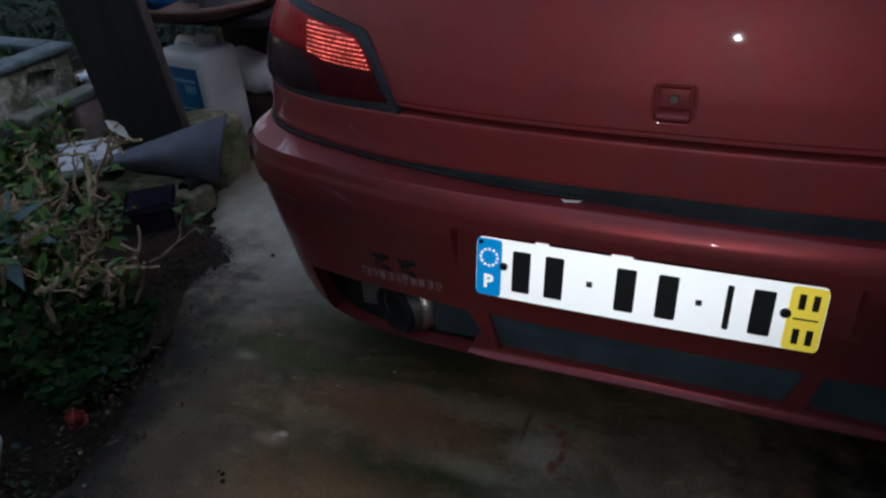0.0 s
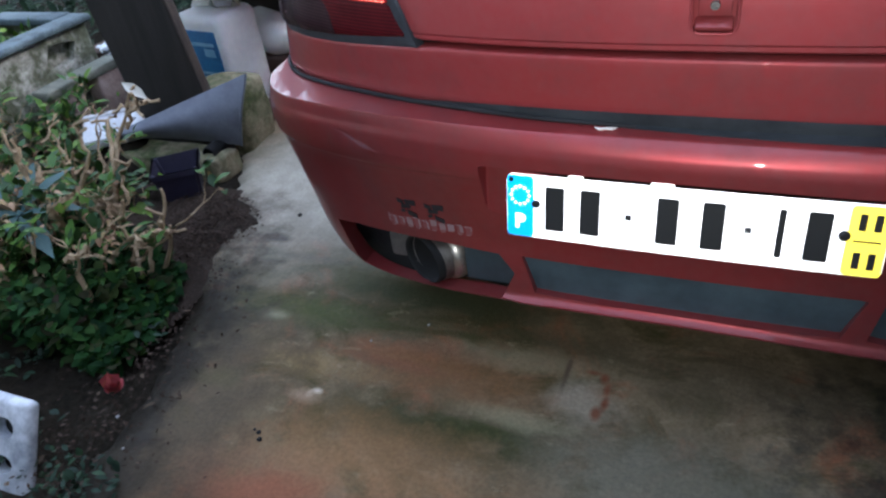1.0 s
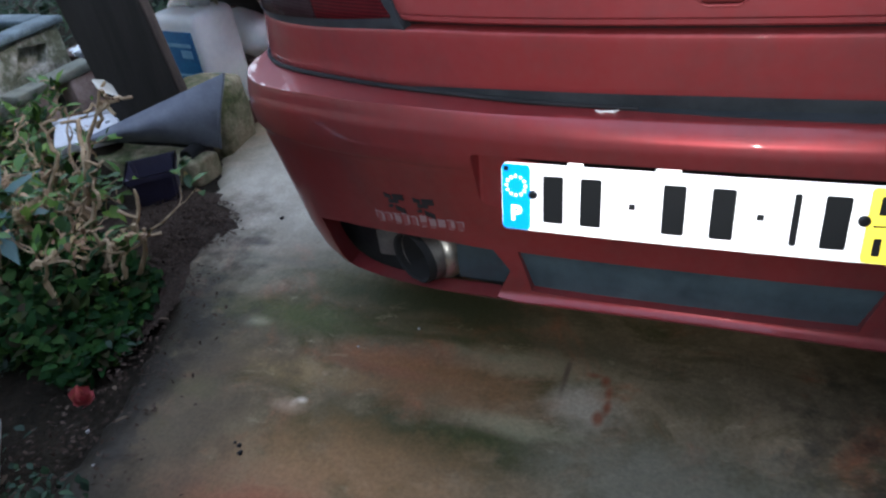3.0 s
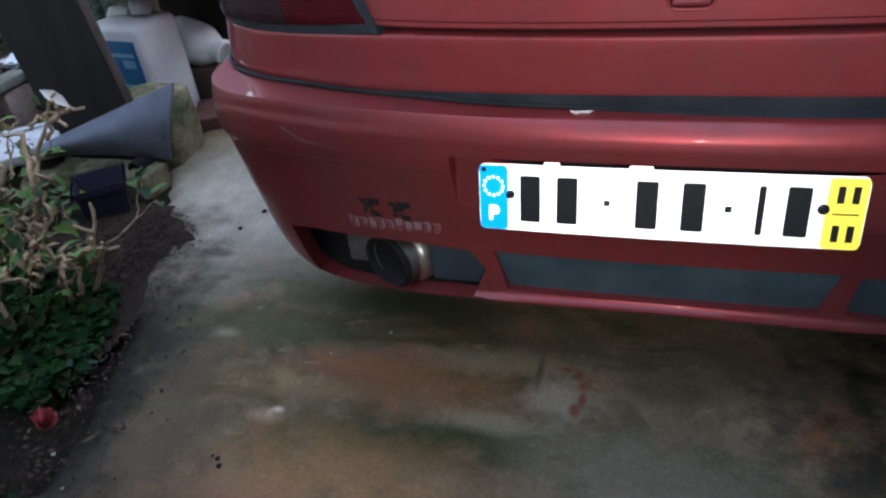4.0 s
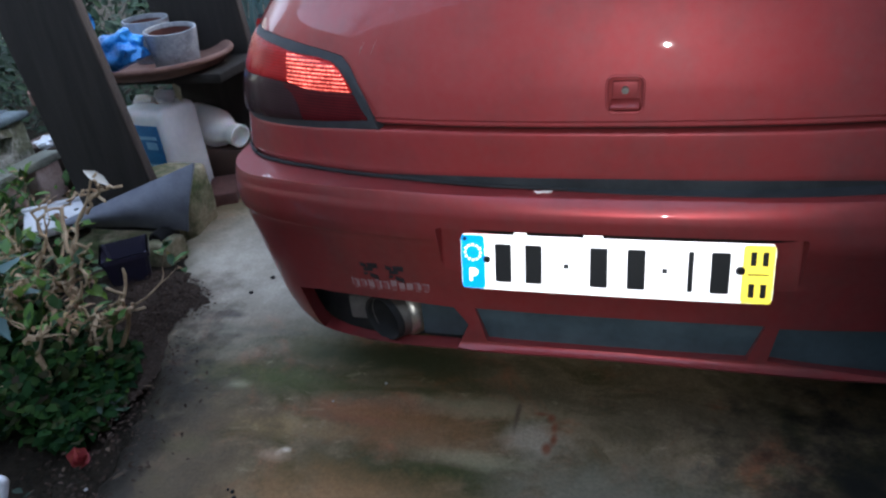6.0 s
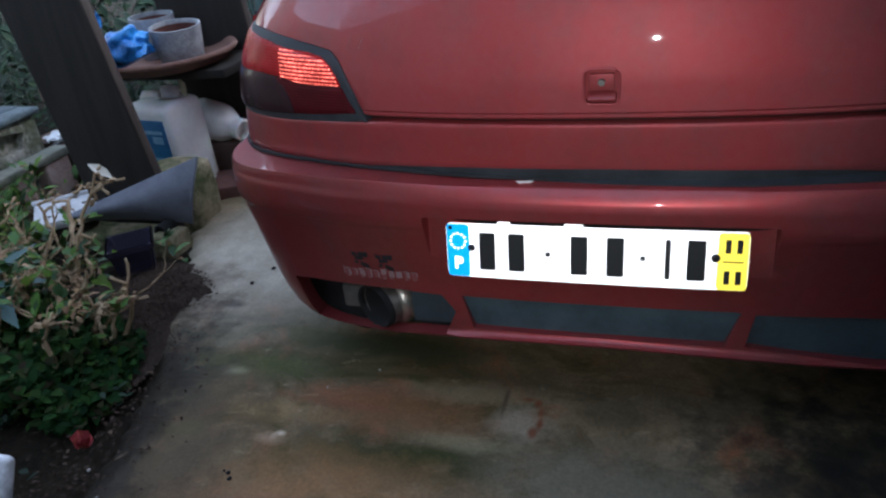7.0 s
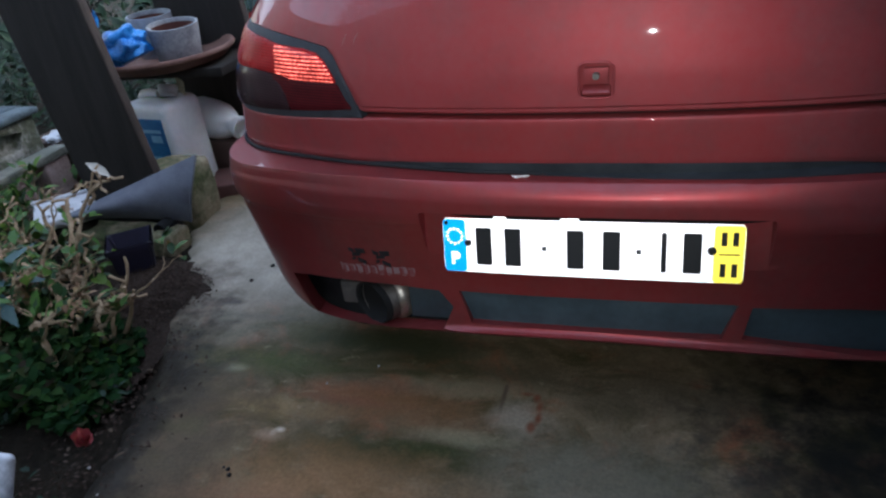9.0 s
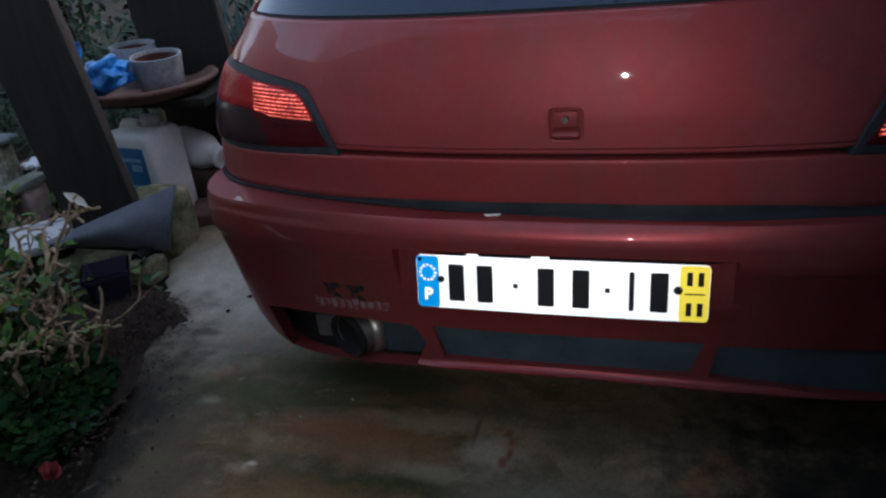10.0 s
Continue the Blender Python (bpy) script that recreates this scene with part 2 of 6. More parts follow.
leaf_green = leafy("shrub_leaves", [(0.012, 0.036, 0.010), (0.025, 0.072, 0.015), (0.058, 0.13, 0.021), (0.13, 0.21, 0.03)], 0.45)
leaf_cover = leafy("cover_leaves", [(0.004, 0.016, 0.006), (0.008, 0.030, 0.008), (0.010, 0.036, 0.009), (0.017, 0.052, 0.011), (0.020, 0.014, 0.009), (0.03, 0.07, 0.013)], 0.75, 0.08)
leaf_dark = leafy("dark_leaves", [(0.006, 0.018, 0.010), (0.012, 0.032, 0.016), (0.024, 0.055, 0.022)], 0.6)
leaf_dry = leafy("dry_leaves", [(0.12, 0.065, 0.035), (0.22, 0.13, 0.075), (0.34, 0.22, 0.14), (0.26, 0.19, 0.07)], 0.8)
leaf_pale = leafy("pale_leaf", [(0.45, 0.42, 0.36), (0.5, 0.48, 0.42)], 0.7)
leaf_teal = leafy("blue_green_leaves", [(0.05, 0.10, 0.10), (0.09, 0.15, 0.14)], 0.45)
petal = leafy("red_petal", [(0.36, 0.05, 0.07), (0.46, 0.09, 0.10), (0.42, 0.14, 0.06)], 0.6)

# concrete: pale grey with rust, moss and dirt stains, and painted shade and haze
conc = Mat("stained_shaded_concrete", (0.25, 0.23, 0.2), 0.75, 0.0, 0.2)
_big, _mid, _fin = conc.noise(2.3, 8, 0.62, distort=0.6), conc.noise(9, 8, 0.68), conc.noise(120, 5, 0.7)
_c = conc.ramp(_mid, [(0.3, (0.155, 0.115, 0.070)), (0.7, (0.30, 0.225, 0.145))])
_c = conc.mix(conc.ramp(_big, [(0.42, 0.0), (0.58, 0.75)]), _c, (0.085, 0.075, 0.04))
_r1, _r2, _r3 = conc.noise(5.5, 8, 0.7, distort=0.9), conc.noise(3.4, 8, 0.66, (1, 1.7, 1), 1.2), conc.noise(15, 8, 0.75, (1, 2.2, 1), 0.6)
_c = conc.mix(conc.ramp(_r1, [(0.52, 0.0), (0.68, 0.75)]), _c, (0.32, 0.120, 0.060))
_c = conc.mix(conc.ramp(_r2, [(0.47, 0.0), (0.60, 0.85)]), _c, (0.060, 0.056, 0.018))
_c = conc.mix(conc.ramp(_r3, [(0.58, 0.0), (0.72, 0.6)]), _c, (0.50, 0.41, 0.29))
_dry = conc.ramp(_mid, [(0.3, (0.30, 0.275, 0.235)), (0.7, (0.49, 0.455, 0.40))])
_c = conc.mix(conc.blob(-1.04, 0.60, 0.66, 0.50, 0.22, 6), _c, _dry)
for x, y, rx, ry, col, amount in (
    (-0.60, -0.24, 0.50, 0.24, (0.075, 0.064, 0.03), 0.5), (-0.62, -0.40, 0.40, 0.13, (0.34, 0.10, 0.05), 0.75), (-0.52, 0.01, 0.22, 0.05, (0.32, 0.11, 0.05), 0.5), (-0.38, -0.02, 0.28, 0.10, (0.24, 0.12, 0.055), 0.7),
    (-0.62, -0.33, 0.30, 0.10, (0.33, 0.20, 0.12), 0.6), (-0.25, 0.06, 0.24, 0.05, (0.36, 0.29, 0.19), 0.6),
    (-0.40, -0.16, 0.27, 0.09, (0.036, 0.042, 0.012), 0.95), (-0.05, -0.16, 0.26, 0.12, (0.09, 0.086, 0.045), 0.4), (-0.72, 0.22, 0.18, 0.07, (0.085, 0.09, 0.035), 0.65),
    # near-black pair at right paints shade; pale one at (0.05, -0.16) paints haze
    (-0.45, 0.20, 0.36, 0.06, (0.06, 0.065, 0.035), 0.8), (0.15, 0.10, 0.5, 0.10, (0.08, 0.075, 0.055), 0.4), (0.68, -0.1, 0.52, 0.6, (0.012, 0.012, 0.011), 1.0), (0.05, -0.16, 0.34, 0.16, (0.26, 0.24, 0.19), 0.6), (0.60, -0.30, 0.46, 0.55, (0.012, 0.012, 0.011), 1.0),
    (-0.80, 0.09, 0.26, 0.07, (0.080, 0.095, 0.032), 0.85), (-0.52, 0.20, 0.26, 0.06, (0.055, 0.062, 0.028), 0.8), (-0.86, 0.055, 0.05, 0.025, (0.34, 0.32, 0.22), 0.7),
    (-0.46, 0.045, 0.20, 0.03, (0.22, 0.115, 0.068), 0.5), (-0.52, -0.02, 0.16, 0.02, (0.24, 0.095, 0.058), 0.4), (-0.74, -0.46, 0.34, 0.22, (0.06, 0.048, 0.034), 0.7), (-0.30, -0.13, 0.12, 0.035, (0.045, 0.055, 0.016), 0.8),
    (-1.22, 0.33, 0.19, 0.24, (0.055, 0.042, 0.034), 0.95), (-1.02, 0.33, 0.06, 0.03, (0.07, 0.06, 0.055), 0.8), (-0.92, 0.27, 0.16, 0.02, (0.16, 0.14, 0.12), 0.6),
    (-0.640, -0.128, 0.016, 0.010, (0.66, 0.56, 0.46), 0.95), (-0.652, -0.138, 0.012, 0.014, (0.56, 0.46, 0.36), 0.8), (-0.66, -0.145, 0.05, 0.022, (0.40, 0.28, 0.20), 0.6), (-0.45, -0.24, 0.35, 0.12, (0.36, 0.20, 0.10), 0.6), (-0.72, -0.06, 0.20, 0.05, (0.32, 0.22, 0.11), 0.6), (-0.15, -0.01, 0.085, 0.07, (0.40, 0.35, 0.28), 0.7), (-0.25, -0.09, 0.14, 0.03, (0.33, 0.30, 0.19), 0.55),
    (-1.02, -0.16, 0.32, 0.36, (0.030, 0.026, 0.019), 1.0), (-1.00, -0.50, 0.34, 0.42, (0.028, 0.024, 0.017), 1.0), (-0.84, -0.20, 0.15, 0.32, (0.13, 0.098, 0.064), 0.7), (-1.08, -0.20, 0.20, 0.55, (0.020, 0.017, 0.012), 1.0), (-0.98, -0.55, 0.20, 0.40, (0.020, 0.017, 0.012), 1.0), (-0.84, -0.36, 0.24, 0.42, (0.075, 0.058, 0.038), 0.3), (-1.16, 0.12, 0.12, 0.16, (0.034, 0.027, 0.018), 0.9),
    (-0.137, 0.060, 0.022, 0.009, (0.21, 0.075, 0.04), 0.9), (-0.114, 0.050, 0.012, 0.020, (0.21, 0.07, 0.035), 0.95), (-0.104, 0.022, 0.010, 0.026, (0.21, 0.07, 0.035), 0.95), (-0.102, -0.010, 0.010, 0.024, (0.21, 0.07, 0.035), 0.95), (-0.112, -0.036, 0.012, 0.020, (0.21, 0.07, 0.035), 0.9), (-0.185, 0.045, 0.008, 0.06, (0.09, 0.06, 0.045), 0.85),
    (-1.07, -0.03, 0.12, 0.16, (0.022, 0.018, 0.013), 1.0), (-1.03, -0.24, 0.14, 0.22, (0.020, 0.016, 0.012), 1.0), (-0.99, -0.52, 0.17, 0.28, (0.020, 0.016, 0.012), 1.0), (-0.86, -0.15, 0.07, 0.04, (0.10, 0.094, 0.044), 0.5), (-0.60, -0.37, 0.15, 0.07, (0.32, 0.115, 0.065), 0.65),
):
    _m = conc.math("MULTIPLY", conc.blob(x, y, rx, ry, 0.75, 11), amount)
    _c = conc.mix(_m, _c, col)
_c = conc.mix(1.0, _c, (1.04, 1.0, 0.93), "MULTIPLY")
_c = conc.mix(0.5, _c, conc.ramp(_fin, [(0.3, 0.42), (0.7, 1.06)]), "MULTIPLY")
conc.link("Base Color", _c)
conc.link("Roughness", conc.ramp(_big, [(0.4, 0.85), (0.65, 0.5)]))
conc.bump(conc.math("ADD", conc.math("MULTIPLY", _fin, 0.5), _mid), 0.0035)
soil = Mat("dark_garden_soil", (0.03, 0.022, 0.016), 0.95, 0.0, 0.1)
_d, _e = soil.noise(7, 8, 0.7), soil.noise(60, 6, 0.7)
soil.link("Base Color", soil.ramp(soil.math("ADD", soil.math("MULTIPLY", _d, 0.5), soil.math("MULTIPLY", _e, 0.5)), [(0.35, (0.008, 0.007, 0.005)), (0.55, (0.022, 0.017, 0.012)), (0.72, (0.05, 0.04, 0.03))]))
soil.bump(_e, 0.012)
spill_soil = Mat("crumbly_brown_soil", (0.03, 0.022, 0.018), 0.95, 0.0, 0.1)
_d, _e = spill_soil.noise(18, 8, 0.7), spill_soil.noise(140, 6, 0.75)
spill_soil.link("Base Color", spill_soil.ramp(spill_soil.math("ADD", spill_soil.math("MULTIPLY", _d, 0.4), spill_soil.math("MULTIPLY", _e, 0.6)), [(0.38, (0.020, 0.015, 0.012)), (0.55, (0.05, 0.036, 0.028)), (0.72, (0.13, 0.095, 0.08))]))
spill_soil.bump(_e, 0.006)
render_wall = worn("grey_render", (0.16, 0.16, 0.15), (0.24, 0.24, 0.23), 3, 0.9, 0.003)


# ---- mesh helpers ----
def link_mesh(name, bm, material, parent=None, label="", smooth=True, sharp=32):
    me = bpy.data.meshes.new(name)
    bm.normal_update()
    bm.to_mesh(me)
    bm.free()
    me.materials.append(material.m if isinstance(material, Mat) else material)
    if smooth:
        me.polygons.foreach_set("use_smooth", [True] * len(me.polygons))
        me.set_sharp_from_angle(angle=radians(sharp))
    ob = new(name, me)
    if parent is not None:
        ob.parent = parent
    if label:
        ob["label"] = label
    return ob


def part(name, bm, material, parent, label="", smooth=True, sharp=32):
    return link_mesh(name, bm, material, parent, label, smooth, sharp)


def thing(name, label, category, at=(0, 0, 0), group=""):
    """An Empty at the thing's base. Its parts are built in world coordinates."""
    ob = new(name)
    ob.empty_display_size = 0.05
    tagged(ob, label, category, group)
    return ob


def box_bm(x0, x1, y0, y1, z0, z1, bevel=0.0, m=None, seg=2):
    bm = bmesh.new()
    bmesh.ops.create_cube(bm, size=1.0, matrix=Matrix.Translation(((x0 + x1) / 2, (y0 + y1) / 2, (z0 + z1) / 2)) @ Matrix.Diagonal((x1 - x0, y1 - y0, z1 - z0, 1)))
    if bevel:
        bmesh.ops.bevel(bm, geom=bm.edges[:], offset=bevel, segments=seg, affect="EDGES", profile=0.5)
    if m is not None:
        bm.transform(m)
    return bm


def lathe_bm(profile, steps=32, m=None, squash=(1, 1)):
    """Turns (r, z) pairs round the z axis."""
    bm = bmesh.new()
    rings = []
    for r, z in profile:
        if r < 1e-5:
            rings.append([bm.verts.new((0, 0, z))])
        else:
            rings.append([bm.verts.new((r * squash[0] * math.cos(a), r * squash[1] * math.sin(a), z)) for a in (2 * math.pi * k / steps for k in range(steps))])
    for a, b in zip(rings, rings[1:]):
        for k in range(steps):
            j = (k + 1) % steps
            if len(a) == 1 and len(b) == 1:
                continue
            if len(a) == 1:
                bm.faces.new((a[0], b[j], b[k]))
            elif len(b) == 1:
                bm.faces.new((a[k], a[j], b[0]))
            else:
                bm.faces.new((a[k], a[j], b[j], b[k]))
    bmesh.ops.recalc_face_normals(bm, faces=bm.faces[:])
    if m is not None:
        bm.transform(m)
    return bm


def tube_into(bm, pts, radii, sides=6):
    """A tapered tube through points."""
    rings = []
    for i, p in enumerate(pts):
        d = (pts[min(i + 1, len(pts) - 1)] - pts[max(i - 1, 0)]).normalized()
        a = d.orthogonal().normalized()
        b = d.cross(a)
        rings.append([bm.verts.new(p + radii[i] * (math.cos(t) * a + math.sin(t) * b)) for t in (2 * math.pi * k / sides for k in range(sides))])
    for r, s in zip(rings, rings[1:]):
        for k in range(sides):
            bm.faces.new((r[k], r[(k + 1) % sides], s[(k + 1) % sides], s[k]))
    bm.faces.new(list(reversed(rings[0])))
    bm.faces.new(rings[-1])


def grid_bm(pts, back=None):
    """A sheet from rows of points; with a second set of rows behind it, a closed slab."""
    bm = bmesh.new()
    rows, cols = len(pts), len(pts[0])
    front = [[bm.verts.new(p) for p in row] for row in pts]
    for i in range(rows - 1):
        for j in range(cols - 1):
            bm.faces.new((front[i][j], front[i][j + 1], front[i + 1][j + 1], front[i + 1][j]))
    if back is not None:
        rear = [[bm.verts.new(p) for p in row] for row in back]
        for i in range(rows - 1):
            for j in range(cols - 1):
                bm.faces.new((rear[i + 1][j], rear[i + 1][j + 1], rear[i][j + 1], rear[i][j]))
        for j in range(cols - 1):
            bm.faces.new((rear[0][j], rear[0][j + 1], front[0][j + 1], front[0][j]))
            bm.faces.new((front[-1][j], front[-1][j + 1], rear[-1][j + 1], rear[-1][j]))
        for i in range(rows - 1):
            bm.faces.new((front[i][0], front[i + 1][0], rear[i + 1][0], rear[i][0]))
            bm.faces.new((rear[i][-1], rear[i + 1][-1], front[i + 1][-1], front[i][-1]))
    bmesh.ops.recalc_face_normals(bm, faces=bm.faces[:])
    return bm


def cut(ob, cutters):
    """Takes the cutters' solids out of ob's mesh, then drops them."""
    for bm in cutters:
        me = bpy.data.meshes.new("cutter")
        bm.to_mesh(me)
        bm.free()
        tool = new("cutter", me)
        mod = ob.modifiers.new("cut", "BOOLEAN")
        mod.operation, mod.solver, mod.object = "DIFFERENCE", "EXACT", tool
        bpy.context.view_layer.update()
        made = bpy.data.meshes.new_from_object(ob.evaluated_get(bpy.context.evaluated_depsgraph_get()))
        ob.modifiers.remove(mod)
        ob.data = made
        bpy.data.objects.remove(tool)
    ob.data.polygons.foreach_set("use_smooth", [True] * len(ob.data.polygons))
    ob.data.set_sharp_from_angle(angle=radians(32))


def prism_bm(poly, y0, y1):
    """A prism along y over a polygon of (x, z)."""
    bm = bmesh.new()
    a = [bm.verts.new((x, y0, z)) for x, z in poly]
    b = [bm.verts.new((x, y1, z)) for x, z in poly]
    bm.faces.new(a)
    bm.faces.new(list(reversed(b)))
    for k in range(len(a)):
        j = (k + 1) % len(a)
        bm.faces.new((a[k], b[k], b[j], a[j]))
    bmesh.ops.recalc_face_normals(bm, faces=bm.faces[:])
    return bm


ARRAYS = {}


def interp(x, table):
    """Linear reading of a table of (x, y) pairs; its two columns are kept as arrays."""
    if id(table) not in ARRAYS:
        ARRAYS[id(table)] = (table, np.array([a for a, _ in table]), np.array([b for _, b in table]))
    return float(np.interp(x, ARRAYS[id(table)][1], ARRAYS[id(table)][2]))


def smooth_table(table, n=240):
    """The table's curve, rounded between its points by cubic pieces."""
    xs, ys = np.array(table, float).T
    sec = np.diff(ys) / np.diff(xs)
    m = np.r_[sec[0], [0.0 if a * b <= 0 else 2 * a * b / (a + b) for a, b in zip(sec, sec[1:])], sec[-1]]
    out = []
    for x in np.linspace(xs[0], xs[-1], n):
        i = min(int(np.searchsorted(xs, x, side="right")) - 1, len(xs) - 2)
        h = xs[i + 1] - xs[i]
        t = (x - xs[i]) / h
        y = (2 * t**3 - 3 * t**2 + 1) * ys[i] + (t**3 - 2 * t**2 + t) * h * m[i] + (3 * t**2 - 2 * t**3) * ys[i + 1] + (t**3 - t**2) * h * m[i + 1]
        out.append((float(x), float(y)))
    return out


def rounded(w, h, r, n=5):
    """The outline of a rectangle with round corners, as (x, z)."""
    pts = []
    for cx, cz, a0 in ((w / 2 - r, h / 2 - r, 0), (-w / 2 + r, h / 2 - r, 90), (-w / 2 + r, -h / 2 + r, 180), (w / 2 - r, -h / 2 + r, 270)):
        pts += [(cx + r * math.cos(radians(a0 + 90 * k / n)), cz + r * math.sin(radians(a0 + 90 * k / n))) for k in range(n + 1)]
    return pts


# ---- setting ----
def edge_x(y):
    """The ragged left border of the concrete."""
    return interp(y, [(-3, -1.0), (-0.6, -0.97), (-0.19, -1.02), (0.04, -1.13), (0.36, -1.28), (0.77, -1.46), (1.0, -1.53), (2.0, -1.8), (6, -2.2)])


def ground():
    n, size = 60, 60.0
    pts = []
    for i in range(n + 1):
        row = []
        for j in range(n + 1):
            x, y = (abs(2 * j / n - 1) ** 3) * math.copysign(size, 2 * j / n - 1), (abs(2 * i / n - 1) ** 3) * math.copysign(size, 2 * i / n - 1)
            row.append((x - 1.8, y + 0.6, -0.03 + 0.02 * noise.noise((x * 2, y * 2, 0)) if abs(x) < 4 else -0.03))
        pts.append(row)
    tagged(link_mesh("ground", grid_bm(pts), soil), "dark damp garden soil around the drive", "ground", kind="structure")


def driveway():
    ys = [-2.2 + 0.06 * k for k in range(20)] + [-1 + 0.015 * k for k in range(134)] + [1.01 + 0.06 * k for k in range(88)]
    front, back = [], []
    for y in ys:
        left = edge_x(y) + 0.03 * noise.noise((y * 7, 1.5, 0)) + 0.012 * noise.noise((y * 31, 4.5, 0))
        row = [left + (1.36 - left) * (k / 60) ** 2.2 for k in range(61)]
        front.append([(x, y, 0.004 * noise.noise((x * 1.7, y * 1.7, 3)) - (0.036 + 0.012 * noise.noise((x * 25, y * 25, 8))) * max(1 - (x - left) / 0.09, 0) ** 1.7) for x in row])
        back.append([(x, y, -0.09) for x in row])
    tagged(link_mesh("driveway", grid_bm(front, back), conc), "stained grey concrete drive with rust, moss and painted shade", "driveway", kind="structure")


# the walls below stand out of view, added to block and shape sky light
def wall_right():
    tagged(link_mesh("unseen_wall_east", box_bm(1.35, 1.55, -2.2, 6.3, -0.05, 2.25, 0.01), render_wall, smooth=False), "plain grey wall added out of view at right to block sky light", "wall", kind="structure")


def wall_back():
    tagged(link_mesh("unseen_wall_south", box_bm(-4.598, 1.65, -2.4, -2.2, -0.05, 2.25, 0.01), render_wall, smooth=False), "plain grey wall added out of view behind to block sky light", "wall", kind="structure")


def wall_left():
    tagged(link_mesh("unseen_wall_west", box_bm(-4.8, -4.6, -2.398, 1.6, -0.05, 2.45, 0.01), render_wall, smooth=False), "plain grey wall added out of view at left to block sky light", "wall", kind="structure")


# slab and wall added out of view to darken the drive's right side
def sky_blockers():
    tagged(link_mesh("unseen_overhang", box_bm(0.42, 1.65, -0.9, 6.3, 2.25, 2.4, 0.01), render_wall, smooth=False), "plain grey slab added out of view overhead to darken the right side", "roof", kind="structure")
    tagged(link_mesh("unseen_wall_near", box_bm(0.66, 1.348, -2.198, -0.32, -0.05, 2.248, 0.01), render_wall, smooth=False), "plain grey wall added out of view to shade the ground at right", "wall", kind="structure")


ground(), driveway(), wall_right(), wall_back(), wall_left(), sky_blockers()


# ---- the car ----
XC = 0.022
BODY_W = [(0.10, 0.80), (0.50, 0.865), (0.53, 0.864), (0.56, 0.858), (0.60, 0.850), (0.65, 0.842), (0.70, 0.827), (0.78, 0.787), (0.83, 0.750), (0.88, 0.722), (1.10, 0.63), (1.36, 0.55)]
BODY_Y = [(0.10, 0.06), (0.50, 0.040), (0.535, 0.035), (0.63, 0.030), (0.69, 0.033), (0.74, 0.041), (0.78, 0.050), (0.82, 0.061), (0.86, 0.076), (0.90, 0.10), (1.10, 0.25), (1.28, 0.40), (1.36, 0.56)]
BUMP_W = [(0.10, 0.73), (0.16, 0.75), (0.195, 0.767), (0.215, 0.782), (0.25, 0.808), (0.30, 0.828), (0.35, 0.841), (0.40, 0.849), (0.428, 0.851), (0.437, 0.857), (0.50, 0.853), (0.54, 0.844)]
BUMP_Y = [(0.183, 0.030), (0.187, 0.018), (0.192, 0.009), (0.197, 0.002), (0.202, -0.0040), (0.2055, -0.0062), (0.208, -0.0045), (0.210, 0.002), (0.216, 0.007), (0.30, 0.016), (0.36, 0.010), (0.42, -0.0035), (0.445, -0.0115), (0.46, -0.0135), (0.485, -0.0138), (0.500, -0.0112), (0.510, -0.0055), (0.517, 0.0005), (0.5215, 0.0055), (0.5235, 0.009), (0.5245, 0.014), (0.5255, 0.024)]
BODY_W, BODY_Y, BUMP_W, BUMP_Y = (smooth_table(t, 900) for t in (BODY_W, BODY_Y, BUMP_W, BUMP_Y))

CREST = [(0.0, 0.0), (0.25, 0.002), (0.45, 0.007), (0.58, 0.007), (0.68, 0.002), (0.75, -0.005), (0.85, -0.012)]
CREST = smooth_table(CREST, 200)


def on_body(x, z, out=0.0):
    """The body's skin at x and height z, moved outwards by out."""
    w, yc = interp(z, BODY_W), interp(z, BODY_Y)
    u = min(abs(x - XC) / w, 0.9995)
    v = (1 - u**2.5) ** 0.4
    slope = (0.4 / w) * (u / v) ** 1.5
    n = Vector((math.copysign(slope, x - XC), -1, 0)).normalized()
    return Vector((x, yc + 0.4 * (1 - v), z)) + out * n


def body_s(z, s, out=0.0):
    """The body's skin by a parameter from -1 (left side) to 1 (right side)."""
    w = interp(z, BODY_W)
    return on_body(XC + math.copysign(w * math.sin(abs(s) * math.pi / 2) ** 0.8, s), z, out)


def ledge_shade(x):
    """How much of the bumper's ledge the painted shade covers: none by the left corner, all along the middle and right.
    """
    f = min(max((x + 0.30) / 0.55, 0), 1) * min(max((0.72 - x) / 0.2, 0), 1)
    return f * f * (3 - 2 * f)


